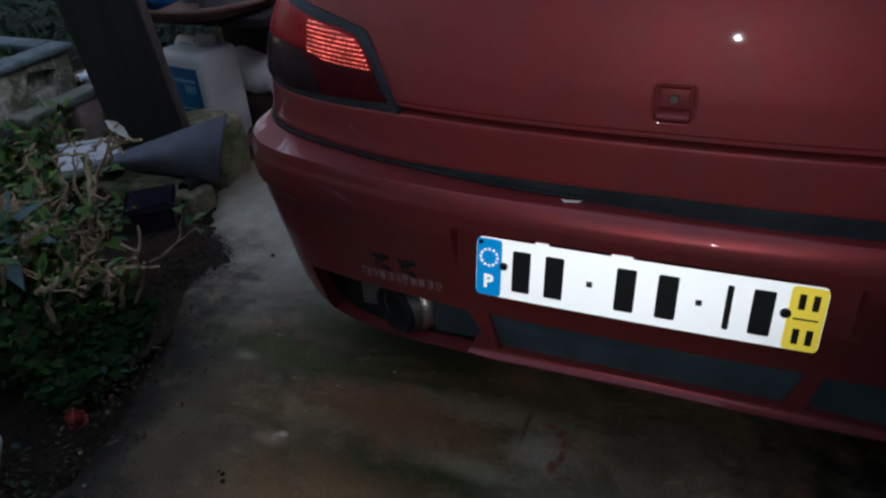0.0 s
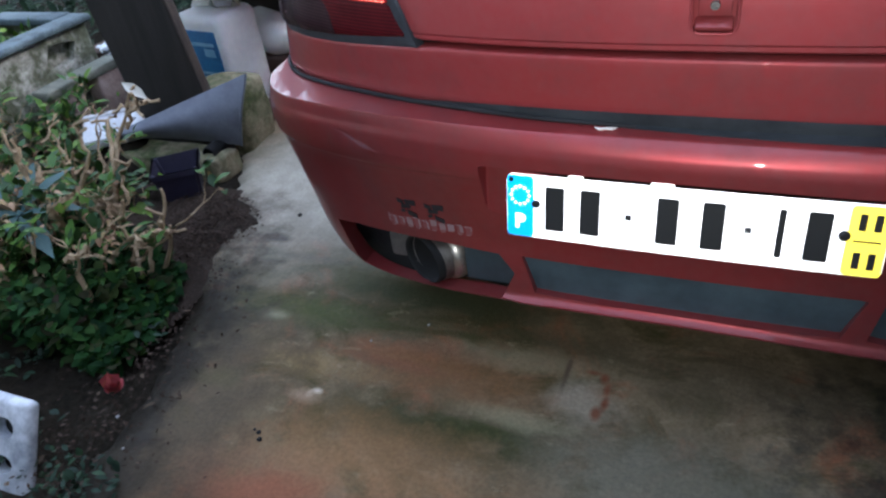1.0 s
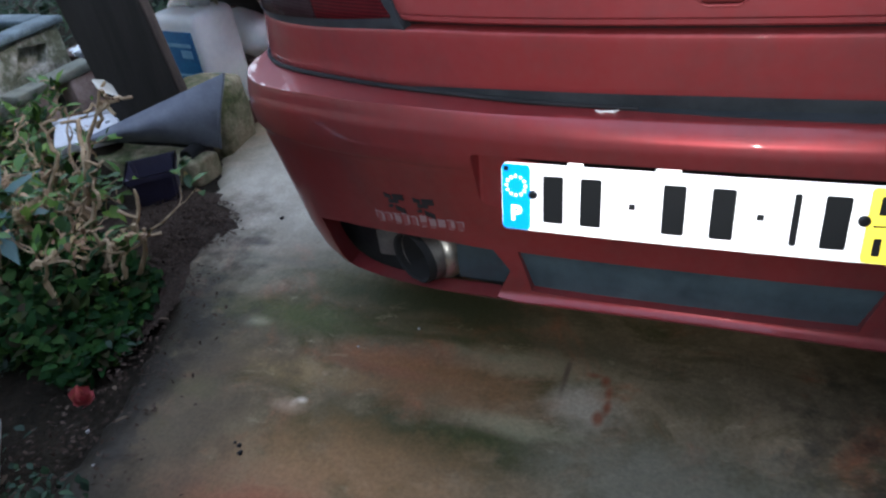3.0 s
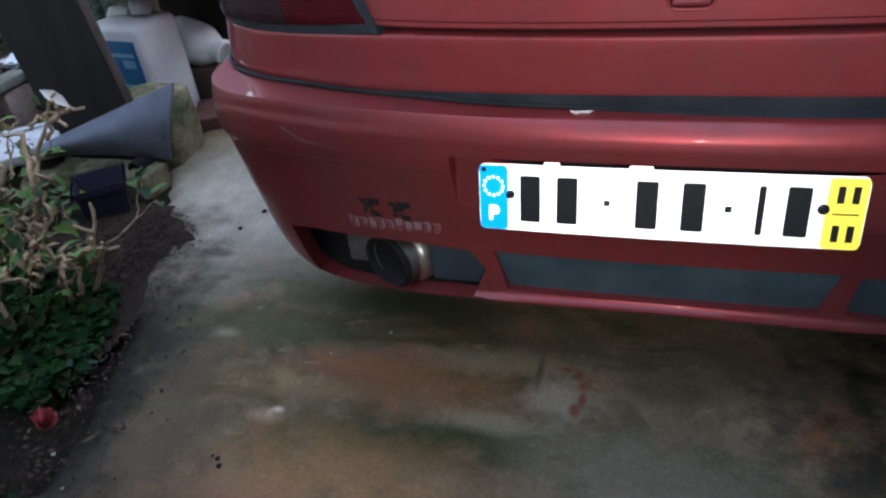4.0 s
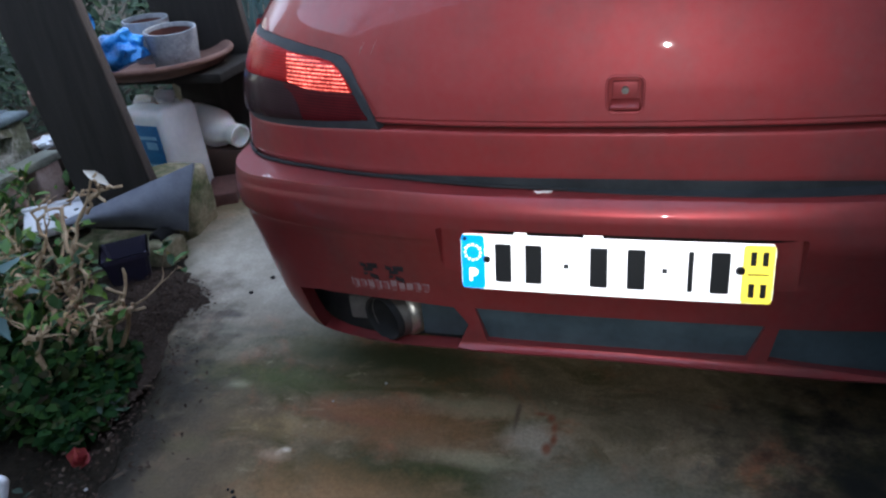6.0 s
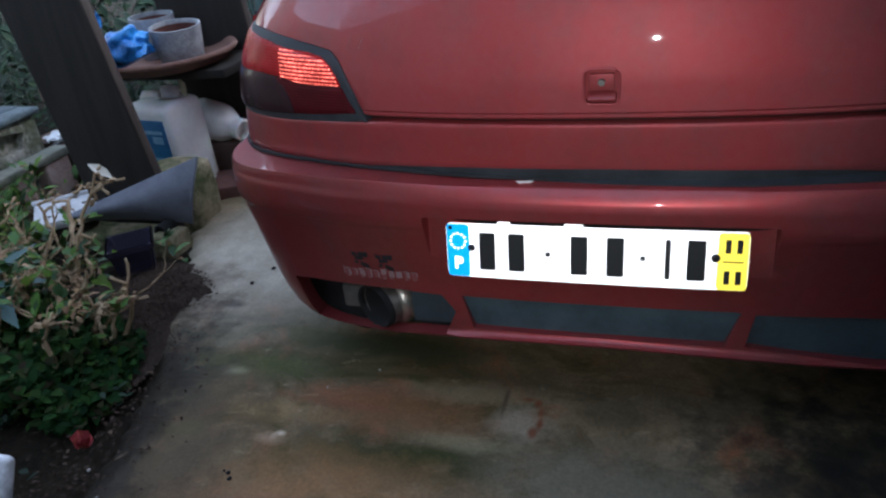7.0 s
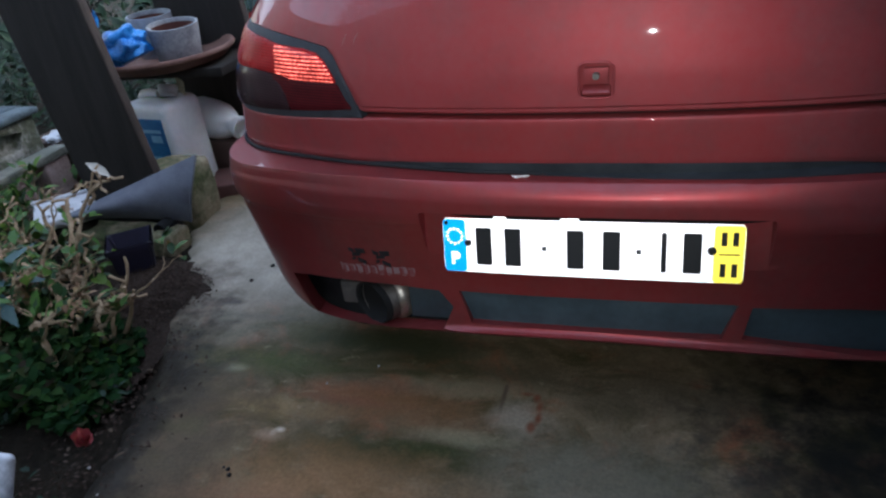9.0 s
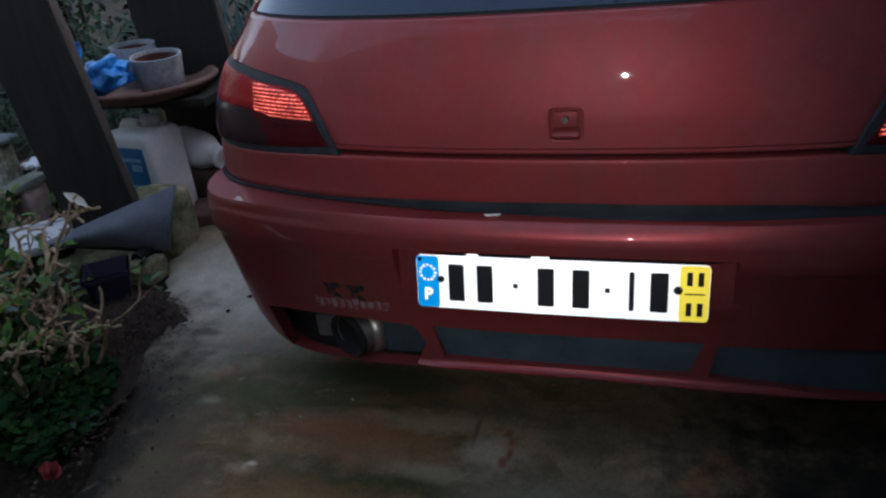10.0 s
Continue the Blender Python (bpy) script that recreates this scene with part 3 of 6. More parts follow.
def bump_s(z, s, out=0.0):
    w, yc = interp(z, BUMP_W), interp(z, BUMP_Y)
    a = abs(s) * math.pi / 2
    u, v = math.sin(a) ** (2 / 2.8), math.cos(a) ** (2 / 2.8)
    x = math.copysign((w + out) * u, s)
    drop = 0.038 * (x / 0.6) ** 2 * min(max((0.45 - z) / 0.24, 0), 1)
    if abs(x) > 0.33:
        # pressed groove from the plate recess out to the corner
        yc += 0.0010 * max(1 - abs(z - 0.434) / 0.004, 0) * min((abs(x) - 0.33) / 0.04, 1)
    if z < 0.228:
        # the lip stands proud only along the middle
        f = min(max((-x - 0.27) / 0.10, (x - 0.55) / 0.10, 0), 1)
        yc = yc + f * (max(yc, 0.005 + (0.228 - z) * 0.15) - yc)
    if 0.46 < z <= 0.5236:
        # the roll under the crest tightens to a crease towards the corners
        f = min(abs(x) / 0.60, 1) ** 2 * (3 - 2 * min(abs(x) / 0.60, 1))
        yc = yc + 0.85 * f * (min(yc, -0.0105) - yc)
    p = Vector((XC + x, yc - out + (0.33 + out) * (1 - v), z - drop))
    if z > 0.5235:
        # the ledge runs in to the body all the way round the corner
        q = body_s(0.535, s, 0.002 + out)
        p = p.lerp(Vector((q.x, q.y, p.z)), min((z - 0.5235) / 0.002, 1))
    p.z += interp(abs(x), CREST) * min(max((z - 0.40) / 0.12, 0), 1)
    return p


def columns(name, xs, z_low, z_high, material, parent, out=0.006, depth=0.02, label="", rows=10):
    """A slab on the body's skin between two curves over x."""
    front, back = [], []
    for k in range(rows + 1):
        f = k / rows
        front.append([on_body(x, z_low(x) + f * (z_high(x) - z_low(x)), out - (0.0025 if k in (0, rows) else 0)) for x in xs])
        back.append([on_body(x, z_low(x) + f * (z_high(x) - z_low(x)), out - depth) for x in xs])
    return part(name, grid_bm(front, back), material, parent, label)


def spread(a, b, n):
    return [a + (b - a) * k / n for k in range(n + 1)]


def build_car():
    car = thing("car", "dark red hatchback with red paint gone dull, parked on the concrete", "car")

    # bumper: a thick skin with openings cut through it
    zs = spread(0.183, 0.23, 16) + spread(0.235, 0.424, 24) + spread(0.428, 0.440, 6) + spread(0.444, 0.46, 3) + spread(0.463, 0.514, 16) + spread(0.5155, 0.5255, 12)
    ss = spread(-1, 1, 120)
    front = [[bump_s(z, s) for s in ss] + [] for z in zs]
    back = [[bump_s(max(z, 0.190), s, -0.034) for s in ss] for z in zs]
    for row, rear, z in zip(front, back, zs):
        for r, rr, side in ((row, rear, -1), (row, rear, 1)):
            e = r[0] if side < 0 else r[-1]
            f = rr[0] if side < 0 else rr[-1]
            ext, ext2 = Vector((e.x, 0.62, e.z)), Vector((f.x, 0.62, f.z))
            if side < 0:
                r.insert(0, ext), rr.insert(0, ext2)
            else:
                r.append(ext), rr.append(ext2)
    bumper = part("rear_bumper", grid_bm(front, back), bumper_paint, car, "dull dark red painted rear bumper")
    left = [(-0.665, 0.250), (-0.600, 0.266), (-0.51, 0.275), (-0.40, 0.281), (-0.292, 0.280), (-0.264, 0.245), (-0.290, 0.190), (-0.38, 0.176), (-0.50, 0.160), (-0.625, 0.146)]
    right = [(0.284, 0.281), (0.271, 0.217), (0.30, 0.213), (0.39, 0.200), (0.54, 0.178), (0.665, 0.160), (0.71, 0.250), (0.64, 0.266), (0.44, 0.280)]
    mid = [(-0.250, 0.283), (0.25, 0.286), (0.262, 0.284), (0.237, 0.216), (0.05, 0.215), (-0.20, 0.214), (-0.228, 0.214)]
    cutters = [prism_bm(p, -0.08, 0.30) for p in (left, mid, right)]
    recess = box_bm(-0.302, 0.302, -0.08, 0.0, -0.062, 0.064, 0.005)
    recess.transform(Matrix.Translation((0.0, 0.019, 0.398)) @ Matrix.Rotation(radians(-9), 4, "X"))
    cutters.append(recess)
    cut(bumper, cutters)
    # a scuffed break line low on the bumper's corner and a chip of bared primer on its top edge
    bm = bmesh.new()
    pts = [Vector((-0.112 + dx * 0.75, 0.027 + dy, 0.5275 + dz)) for dx, dy, dz in ((-0.022, 0, 0), (-0.012, -0.004, -0.001), (0.0, -0.003, 0.0), (0.012, -0.003, 0.0), (0.02, 0.002, 0.0))]
    tube_into(bm, pts, [0.0006, 0.0022, 0.0016, 0.0022, 0.0006], 6)
    part("paint_chip", bm, scratch_white, bumper, "pale chip in the paint")

    # plastic inserts behind the openings; the deep left one is black
    for name, poly, y in (("side_grille", left, 0.085), ("centre_grille", mid, 0.022), ("side_grille", right, 0.022)):
        xs = [x for x, _ in poly]
        zlo, zhi = min(z for _, z in poly) - (0.05 if y > 0.05 else 0.004), max(z for _, z in poly) + (0.05 if y > 0.05 else 0.01)
        pad = 0.06 if y > 0.05 else 0.012
        cols = spread(min(xs) - pad * 0.5, max(xs) + pad, 24)

        def surf(x, z, d, y=y):
            u = min(abs(x - XC) / 0.8, 0.98)
            return Vector((x, y + d + 0.33 * (1 - (1 - u**2.8) ** (1 / 2.8)), z))


        def foot(x, zlo=zlo, y=y):
            return max(zlo, 0.187 - (0.038 * ((x - XC) / 0.6) ** 2 if y < 0.05 else 0.035 + 0.05 * min(max((-0.40 - x) / 0.12, 0), 1)))

        rows = spread(0.0, 1.0, 14)
        bm = grid_bm([[surf(x, foot(x) + f * (zhi - foot(x)), 0.0015 * (k % 2)) for x in cols] for k, f in enumerate(rows)], [[surf(x, foot(x) + f * (zhi - foot(x)), 0.012) for x in cols] for f in rows])
        part(name, bm, black_trim if y > 0.05 else dark_plastic, car, "dark plastic grille insert")

    # tail pipe: slash-cut oval tip with a rolled collar, seen in the side opening
    tip = part("exhaust_tip", bmesh.new(), steel, car, "sooty steel exhaust tip, cut aslant")
    m = Matrix.Translation((-0.420, 0.104, 0.212)) @ Matrix.Rotation(radians(-47), 4, "Z") @ Matrix.Rotation(radians(90), 4, "X") @ Matrix.Diagonal((1.18, 1.18, 1, 1))
    bm = bmesh.new()
    prof = [(0.036, -0.20), (0.036, 0.010), (0.040, 0.014), (0.040, 0.046), (0.0362, 0.046), (0.0355, -0.20)]
    rings = []
    for r, h in prof:
        ring = []
        for k in range(36):
            a = 2 * math.pi * k / 36
            slant = 0.016 * math.cos(a) if h > 0.03 else 0.0
            ring.append(bm.verts.new(m @ Vector((r * 1.08 * math.cos(a), r * 1.05 * math.sin(a), h - slant))))
        rings.append(ring)
    for a, b in zip(rings, rings[1:]):
        for k in range(36):
            bm.faces.new((a[k], a[(k + 1) % 36], b[(k + 1) % 36], b[k]))
    bmesh.ops.recalc_face_normals(bm, faces=bm.faces[:])
    bm.to_mesh(tip.data)
    bm.free()
    tip.data.polygons.foreach_set("use_smooth", [True] * len(tip.data.polygons))
    tip.data.set_sharp_from_angle(angle=radians(40))
    bm = bmesh.new()
    rings = []
    for r, h in ((0.0402, 0.046), (0.0405, 0.056), (0.0390, 0.0605), (0.0365, 0.057), (0.0355, 0.03), (0.034, -0.06), (0.002, -0.062)):
        rings.append([bm.verts.new(m @ Vector((r * 1.08 * math.cos(a), r * 1.05 * math.sin(a), h - (0.016 * math.cos(a) if h > 0.04 else 0)))) for a in (2 * math.pi * k / 36 for k in range(36))])
    for a, b in zip(rings, rings[1:]):
        for k in range(36):
            bm.faces.new((a[k], b[k], b[(k + 1) % 36], a[(k + 1) % 36]))
    part("bore", bm, soot_shade_black, tip, "black sooty mouth and bore")
    ring = [(0.0365, -0.016), (0.0425, -0.014), (0.0440, -0.006), (0.0440, 0.004), (0.0425, 0.012), (0.0402, 0.0135), (0.0365, 0.0135), (0.0365, -0.016)]
    part("collar", lathe_bm(ring, 36, m @ Matrix.Diagonal((1.08, 1.05, 1, 1))), bright_steel, tip, "bright steel collar", sharp=60)
    bm = lathe_bm([(0.0, -0.20), (0.05, -0.20), (0.055, -0.21), (0.055, -0.30), (0.0, -0.30)], 24, m)
    part("silencer", bm, steel, car, "dull steel silencer box")
    part("exhaust_bracket", box_bm(-0.562, -0.478, 0.118, 0.135, 0.168, 0.228, 0.008), bracket_grey, car, "dull grey metal bracket")
    part("grille_cheek", box_bm(-0.372, -0.262, 0.058, 0.068, 0.188, 0.288, 0.003), dark_plastic, car, "dark plastic cheek beside the exhaust")

    # black strip added to paint the shade in the gap over the bumper
    zs, ss = spread(0.46, 0.56, 8), spread(-1, 1, 80)
    swell = lambda s: -0.012 + 0.011 * max(1 - (abs(body_s(0.52, s).x - XC) / 0.52) ** 8, 0)  # noqa: E731
    part("gap_shade_strip", grid_bm([[body_s(z, s, swell(s)) for s in ss] for z in zs], [[body_s(z, s, -0.03) for s in ss] for z in zs]), shade_strip, car, "black strip added for the dark gap over the bumper")

    # black bead carries the gap's painted shade on to the left corner
    bm = bmesh.new()
    run = spread(-0.93, -0.04, 60)
    ridge = [bump_s(0.5255, s) + Vector((0, -0.001, 0.003)) for s in run]
    tube_into(bm, ridge, [(0.0036 if abs(s) < 0.8 else 0.0036 - 0.012 * (abs(s) - 0.8)) * (1 - ledge_shade(p.x - XC)) + 0.0003 for s, p in zip(run, ridge)], 8)
    part("gap_shade_bead", bm, black_trim, car, "black bead added for the dark gap line under the rear panel")

    # dark strip laid on the ledge where it only looks shaded
    run = spread(-0.34, 0.62, 90)
    reach = lambda s, k: 0.5255 - min(ledge_shade(bump_s(0.52, s).x - XC), 1) * 0.0014 * k / 8  # noqa: E731
    rows = [[bump_s(reach(s, k), s) + Vector((0, -0.0008 if k else 0.008, 0.0012 if k else 0.003)) for s in run] for k in range(9)]
    part("ledge_shade_strip", grid_bm(rows, [[p + Vector((0, 0.0005, -0.0030)) for p in row] for row in rows]), shade_strip, bumper, "black strip painting the shade on the ledge")

    # lower rear panel between the shut line and the bumper
    zs, ss = spread(0.542, 0.6235, 10) + [0.6258, 0.6274, 0.6285], spread(-1, 1, 80)
    rim = [0.004] + [0.0] * 10 + [0.0005, 0.0016, 0.0042]
    foot = [(0.0, 0.0), (0.25, 0.002), (0.45, 0.006), (0.60, 0.010), (0.75, 0.016), (0.88, 0.020)]
    brow = [(0.0, 0.0), (0.40, 0.0), (0.435, 0.0025), (0.51, 0.0055), (0.64, 0.0145), (0.75, 0.0215), (0.88, 0.028)]
    sag = lambda z, s, k: z - (interp(abs(body_s(z, s).x - XC), foot) + 0.006 * min(max((s - 0.22) / 0.2, 0), 1)) * (1 - k) - interp(abs(body_s(z, s).x - XC), brow) * k  # noqa: E731
    f = [[body_s(sag(z, s, (z - 0.542) / 0.0865), s, -d) for s in ss] for z, d in zip(zs, rim)]
    b = [[body_s(sag(z, s, (z - 0.542) / 0.0865), s, -0.025) for s in ss] for z in zs]
    part("rear_panel", grid_bm(f, b), paint, car)

    # tailgate above the lamps and between them
    inner = [(0.620, 0.404), (0.634, 0.408), (0.6746, 0.4277), (0.7335, 0.457), (0.7505, 0.4735), (0.7595, 0.52), (0.769, 0.59), (0.7755, 0.66), (0.780, 0.76)]
    zs = sorted(set(spread(0.637, 0.862, 56) + [0.6395, 0.6465, 0.6475, 0.6495, 0.7505, 0.755, 0.7595, 0.7645, 0.769, 0.7725, 0.7755, 0.778, 0.859]))
    f, b = [], []
    for k, z in enumerate(zs):
        half = min(interp(z, inner) + XC + 0.002, interp(z, BODY_W) * 0.955)
        edge = 0.005 if k in (0, len(zs) - 1) else 0.0035 if abs(z - 0.6475) < 2e-4 else (0.0015 if k in (1, len(zs) - 2) else 0)
        us = [math.copysign(abs(t) ** 0.8, t) for t in spread(-1, 1, 72)]
        f.append([on_body(XC + half * u, z, -edge - (0.003 if abs(u) > 0.999 else 0)) for u in us])
        b.append([on_body(XC + half * u, z, -0.024) for u in us])
    gate = part("tailgate", grid_bm(f, b), paint, car, "dull red tailgate with a pressed lock recess")
    cut(gate, [prism_bm([(x + 0.0185, z + 0.6905) for x, z in rounded(0.053, 0.056, 0.011)], -0.03, 0.046)])
    # the lock: rim, escutcheon, key barrel and grip under it
    y = 0.033
    bm = bmesh.new()
    path = [Vector((x + 0.0185, y - 0.0005, z + 0.6905)) for x, z in rounded(0.055, 0.058, 0.012)]
    tube_into(bm, path + path[:2], [0.0024] * (len(path) + 2), 8)
    part("lock_rim", bm, paint, gate)
    part("lock_plate", box_bm(-0.001, 0.038, y + 0.002, y + 0.012, 0.6835, 0.7105, 0.0015), paint, gate)
    part("grip", box_bm(-0.0045, 0.0415, -0.004, 0.004, -0.0100, 0.0100, 0.003, Matrix.Translation((0.0, y + 0.007, 0.673)) @ Matrix.Rotation(radians(-58), 4, "X")), paint, gate)
    part("key_barrel", lathe_bm([(0.0, 0.0035), (0.003, 0.0035), (0.0034, 0.005), (0.0052, 0.005), (0.0058, 0.003), (0.0058, -0.004), (0.0, -0.004)], 20, Matrix.Translation((0.0185, y, 0.698)) @ Matrix.Rotation(radians(90), 4, "X")), steel, gate, "small round key barrel")
    # faint scuffs beside the lamp
    for x, z in ((-0.43, 0.765), (-0.405, 0.768)):
        bm = bmesh.new()
        tube_into(bm, [on_body(x - 0.006, z - 0.012, 0.0002), on_body(x, z, 0.0004), on_body(x + 0.007, z + 0.010, 0.0002)], [0.0003, 0.0008, 0.0003], 5)
        part("scuff", bm, scuff_pink, gate, "pale scuff mark")

    # near-black inner shell, its colour standing for the shade behind all the gaps
    zs, ss = spread(0.15, 0.90, 16), spread(-0.99, 0.99, 50)
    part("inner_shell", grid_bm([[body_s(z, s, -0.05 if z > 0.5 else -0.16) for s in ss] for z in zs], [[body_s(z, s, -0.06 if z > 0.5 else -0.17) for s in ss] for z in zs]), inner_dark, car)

    # tail lamps
    def lamp(sign):
        fx = (lambda x: x) if sign < 0 else (lambda x: 2 * XC - x)
        top = [(-0.82, 0.775), (-0.71, 0.7740), (-0.66, 0.7755), (-0.59, 0.7690), (-0.52, 0.7595), (-0.4735, 0.7505), (-0.457, 0.7335), (-0.4277, 0.6746), (-0.408, 0.626)]
        lens_top = [(-0.82, 0.766), (-0.70, 0.7635), (-0.6415, 0.7590), (-0.592, 0.7510), (-0.5255, 0.7470), (-0.494, 0.7405), (-0.478, 0.7280), (-0.4646, 0.7108), (-0.4534, 0.6907), (-0.4387, 0.6595), (-0.4264, 0.6444)]
        div = [(-0.82, 0.690), (-0.72, 0.6967), (-0.6715, 0.7001), (-0.6236, 0.6991), (-0.5949, 0.6982), (-0.5687, 0.6927), (-0.5183, 0.6887), (-0.4557, 0.6905), (-0.42, 0.691)]
        sill = [(-0.82, 0.606), (-0.751, 0.6153), (-0.6925, 0.6204), (-0.61, 0.6281), (-0.52, 0.6345), (-0.432, 0.6425)]
        base = [(-0.82, 0.599), (-0.7277, 0.6045), (-0.6136, 0.6134), (-0.4815, 0.6226), (-0.418, 0.6257), (-0.40, 0.626)]
        body_x = lambda x: fx(x)  # noqa: E731
        unit = thing("tail_lamp", "", "")
        unit.parent = car
        for key in ("label", "category"):
            if key in unit:
                del unit[key]
        unit["label"] = "tail lamp with a lit red lens in a black rubber frame"

        def slab(name, x0, x1, lo, hi, material, out, n, rows=8, depth=0.02):
            xs = spread(x0, x1, n)
            pts = sorted(body_x(x) for x in xs)
            back_to = (lambda x: x) if sign < 0 else (lambda x: 2 * XC - x)
            return columns(name, pts, lambda x: lo(back_to(x)), lambda x: hi(back_to(x)), material, unit, out, depth, "", rows)

        t = lambda tab: (lambda x: interp(x, tab))  # noqa: E731
        slab("rubber_frame", -0.808, -0.408, t(base), lambda x: max(interp(x, top), interp(x, base) + 0.002), frame_rubber, 0.002, 60, 12)
        flat = t(sill)
        lit_top = [(-0.61, 0.751), (-0.594, 0.7495), (-0.56, 0.747), (-0.5126, 0.740), (-0.4866, 0.7355), (-0.4747, 0.725), (-0.4646, 0.709), (-0.456, 0.691)]
        smoke_top = [(-0.82, 0.689), (-0.72, 0.6955), (-0.66, 0.698), (-0.62, 0.696), (-0.597, 0.686), (-0.5833, 0.668), (-0.5772, 0.648), (-0.575, 0.637)]
        slab("red_lens", -0.808, -0.4545, lambda x: interp(x, div), t(lens_top), red_lens, 0.006, 50)
        slab("dark_red_lens", -0.808, -0.4285, flat, lambda x: min(interp(x, div) - 0.001, interp(x, lens_top)), deep_lens, 0.0058, 50)
        slab("smoked_lens", -0.808, -0.576, flat, t(smoke_top), smoke_lens, 0.0072, 40)
        glow_foot = div if sign < 0 else [(-0.61, 0.697), (-0.53, 0.690), (-0.47, 0.660), (-0.44, 0.652)]
        inner_end = -0.4575 if sign < 0 else -0.4425
        lit_top += [(-0.4425, 0.662)]
        slab("lit_lens", -0.6005, inner_end, lambda x: interp(x, glow_foot) + 0.0005, lambda x: min(interp(x, lit_top), interp(x, lens_top) - 0.002), lit_lens, 0.0078, 40)
        return unit

    lamp(-1), lamp(1)

    # number plate, slightly bowed, with plain bars for its characters
    tilt = Matrix.Translation((0.0, 0.0025, 0.3985)) @ Matrix.Rotation(radians(-10.5), 4, "X")

    def on_plate(x, z, out):
        return tilt @ Vector((x, -out + 0.004 * (x / 0.26) ** 2, z))

    def flat_piece(name, x0, x1, z0, z1, out, depth, material, parent, label="", n=8, round_by=0.0):
        xs = spread(x0, x1, n)
        if round_by:
            xs = sorted(set(xs + [x0 + round_by * k for k in (0.3, 0.6, 1)] + [x1 - round_by * k for k in (0.3, 0.6, 1)]))
        zl = []
        for x in xs:
            d = min(x - x0, x1 - x)
            c = round_by - math.sqrt(max(round_by**2 - (round_by - min(d, round_by)) ** 2, 0)) if round_by else 0
            zl.append(c)
        f = [[on_plate(x, z0 + c + (z1 - z0 - 2 * c) * k / 4, out) for x, c in zip(xs, zl)] for k in range(5)]
        b = [[on_plate(x, z0 + c + (z1 - z0 - 2 * c) * k / 4, out - depth) for x, c in zip(xs, zl)] for k in range(5)]
        return part(name, grid_bm(f, b), material, parent, label, sharp=40)

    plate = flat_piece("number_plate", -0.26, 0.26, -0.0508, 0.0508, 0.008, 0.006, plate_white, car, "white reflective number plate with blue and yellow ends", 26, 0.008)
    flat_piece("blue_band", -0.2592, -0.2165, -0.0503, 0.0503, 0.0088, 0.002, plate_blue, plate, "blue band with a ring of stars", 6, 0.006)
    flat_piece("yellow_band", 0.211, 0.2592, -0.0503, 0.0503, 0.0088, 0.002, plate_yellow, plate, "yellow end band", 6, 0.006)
    for x in (-0.183, -0.129, -0.017, 0.045, 0.132, 0.178):
        w = 0.009 if x == 0.132 else 0.030
        flat_piece("bar", x - w / 2, x + w / 2, -0.036, 0.036, 0.0086, 0.002, plate_ink, plate, "", 3, 0.003)
    for x in (-0.072, 0.091):
        flat_piece("dash", x - 0.0045, x + 0.0045, -0.0045, 0.0045, 0.0086, 0.002, plate_ink, plate, "", 2)
    for x, z in ((0.227, 0.027), (0.245, 0.027), (0.227, -0.028), (0.245, -0.028)):
        flat_piece("bar", x - 0.0045, x + 0.0045, z - 0.012, z + 0.012, 0.0094, 0.002, plate_ink, plate, "", 2, 0.001)
    flat_piece("dash", 0.219, 0.252, -0.0012, 0.0012, 0.0094, 0.002, plate_ink, plate, "", 3)
    for k in range(12):
        a = 2 * math.pi * k / 12
        bm = bmesh.new()
        c = (-0.238 + 0.0145 * math.cos(a), 0.018 + 0.0145 * math.sin(a))
        vs = []
        for i in range(10):
            r = 0.0032 if i % 2 == 0 else 0.0016
            vs.append(bm.verts.new(on_plate(c[0] + r * math.sin(i * math.pi / 5), c[1] + r * math.cos(i * math.pi / 5), 0.0094)))
        top = bm.faces.new(vs)
        bmesh.ops.extrude_face_region(bm, geom=[top])
        bmesh.ops.translate(bm, verts=vs, vec=Vector((0, 0.001, 0)))
        bmesh.ops.recalc_face_normals(bm, faces=bm.faces[:])
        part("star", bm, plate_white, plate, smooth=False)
    text = bpy.data.curves.new("country_letter", "FONT")
    text.body, text.size, text.extrude, text.align_x, text.offset = "P", 0.032, 0.0004, "CENTER", 0.0012
    letter = new("country_letter", text)
    bpy.context.view_layer.update()
    lme = bpy.data.meshes.new_from_object(letter.evaluated_get(bpy.context.evaluated_depsgraph_get()))
    bpy.data.objects.remove(letter)
    lme.transform(tilt @ Matrix.Translation((-0.2375, -0.0086, -0.034)) @ Matrix.Rotation(radians(90), 4, "X"))
    lme.materials.clear()
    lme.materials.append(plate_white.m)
    lob = new("country_letter", lme)
    lob.parent = plate
    for x, z, r in ((-0.2125, 0.006, 0.0068), (0.2085, 0.006, 0.0075), (-0.2525, 0.0435, 0.0038)):
        m = Matrix.Translation(on_plate(x, z, 0.009)) @ Matrix.Rotation(radians(79.5), 4, "X")
        part("screw_cap", lathe_bm([(0.0, 0.004), (r * 0.6, 0.0037), (r, 0.001), (r, -0.004), (0.0, -0.004)], 20, m), screw_black, plate)
    for x, w in ((-0.152, 0.011), (-0.027, 0.016)):
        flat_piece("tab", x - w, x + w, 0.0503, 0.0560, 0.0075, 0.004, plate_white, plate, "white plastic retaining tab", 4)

    # decals over the exhaust: two dark glyph blocks, and a row of small chrome-edged bars
    def on_bump(x, z, out):
        u = min(abs(x - XC) / (interp(z, BUMP_W)), 0.99)
        drop = 0.038 * ((x - XC) / 0.6) ** 2 * min(max((0.45 - z) / 0.24, 0), 1)
        zz = z + drop
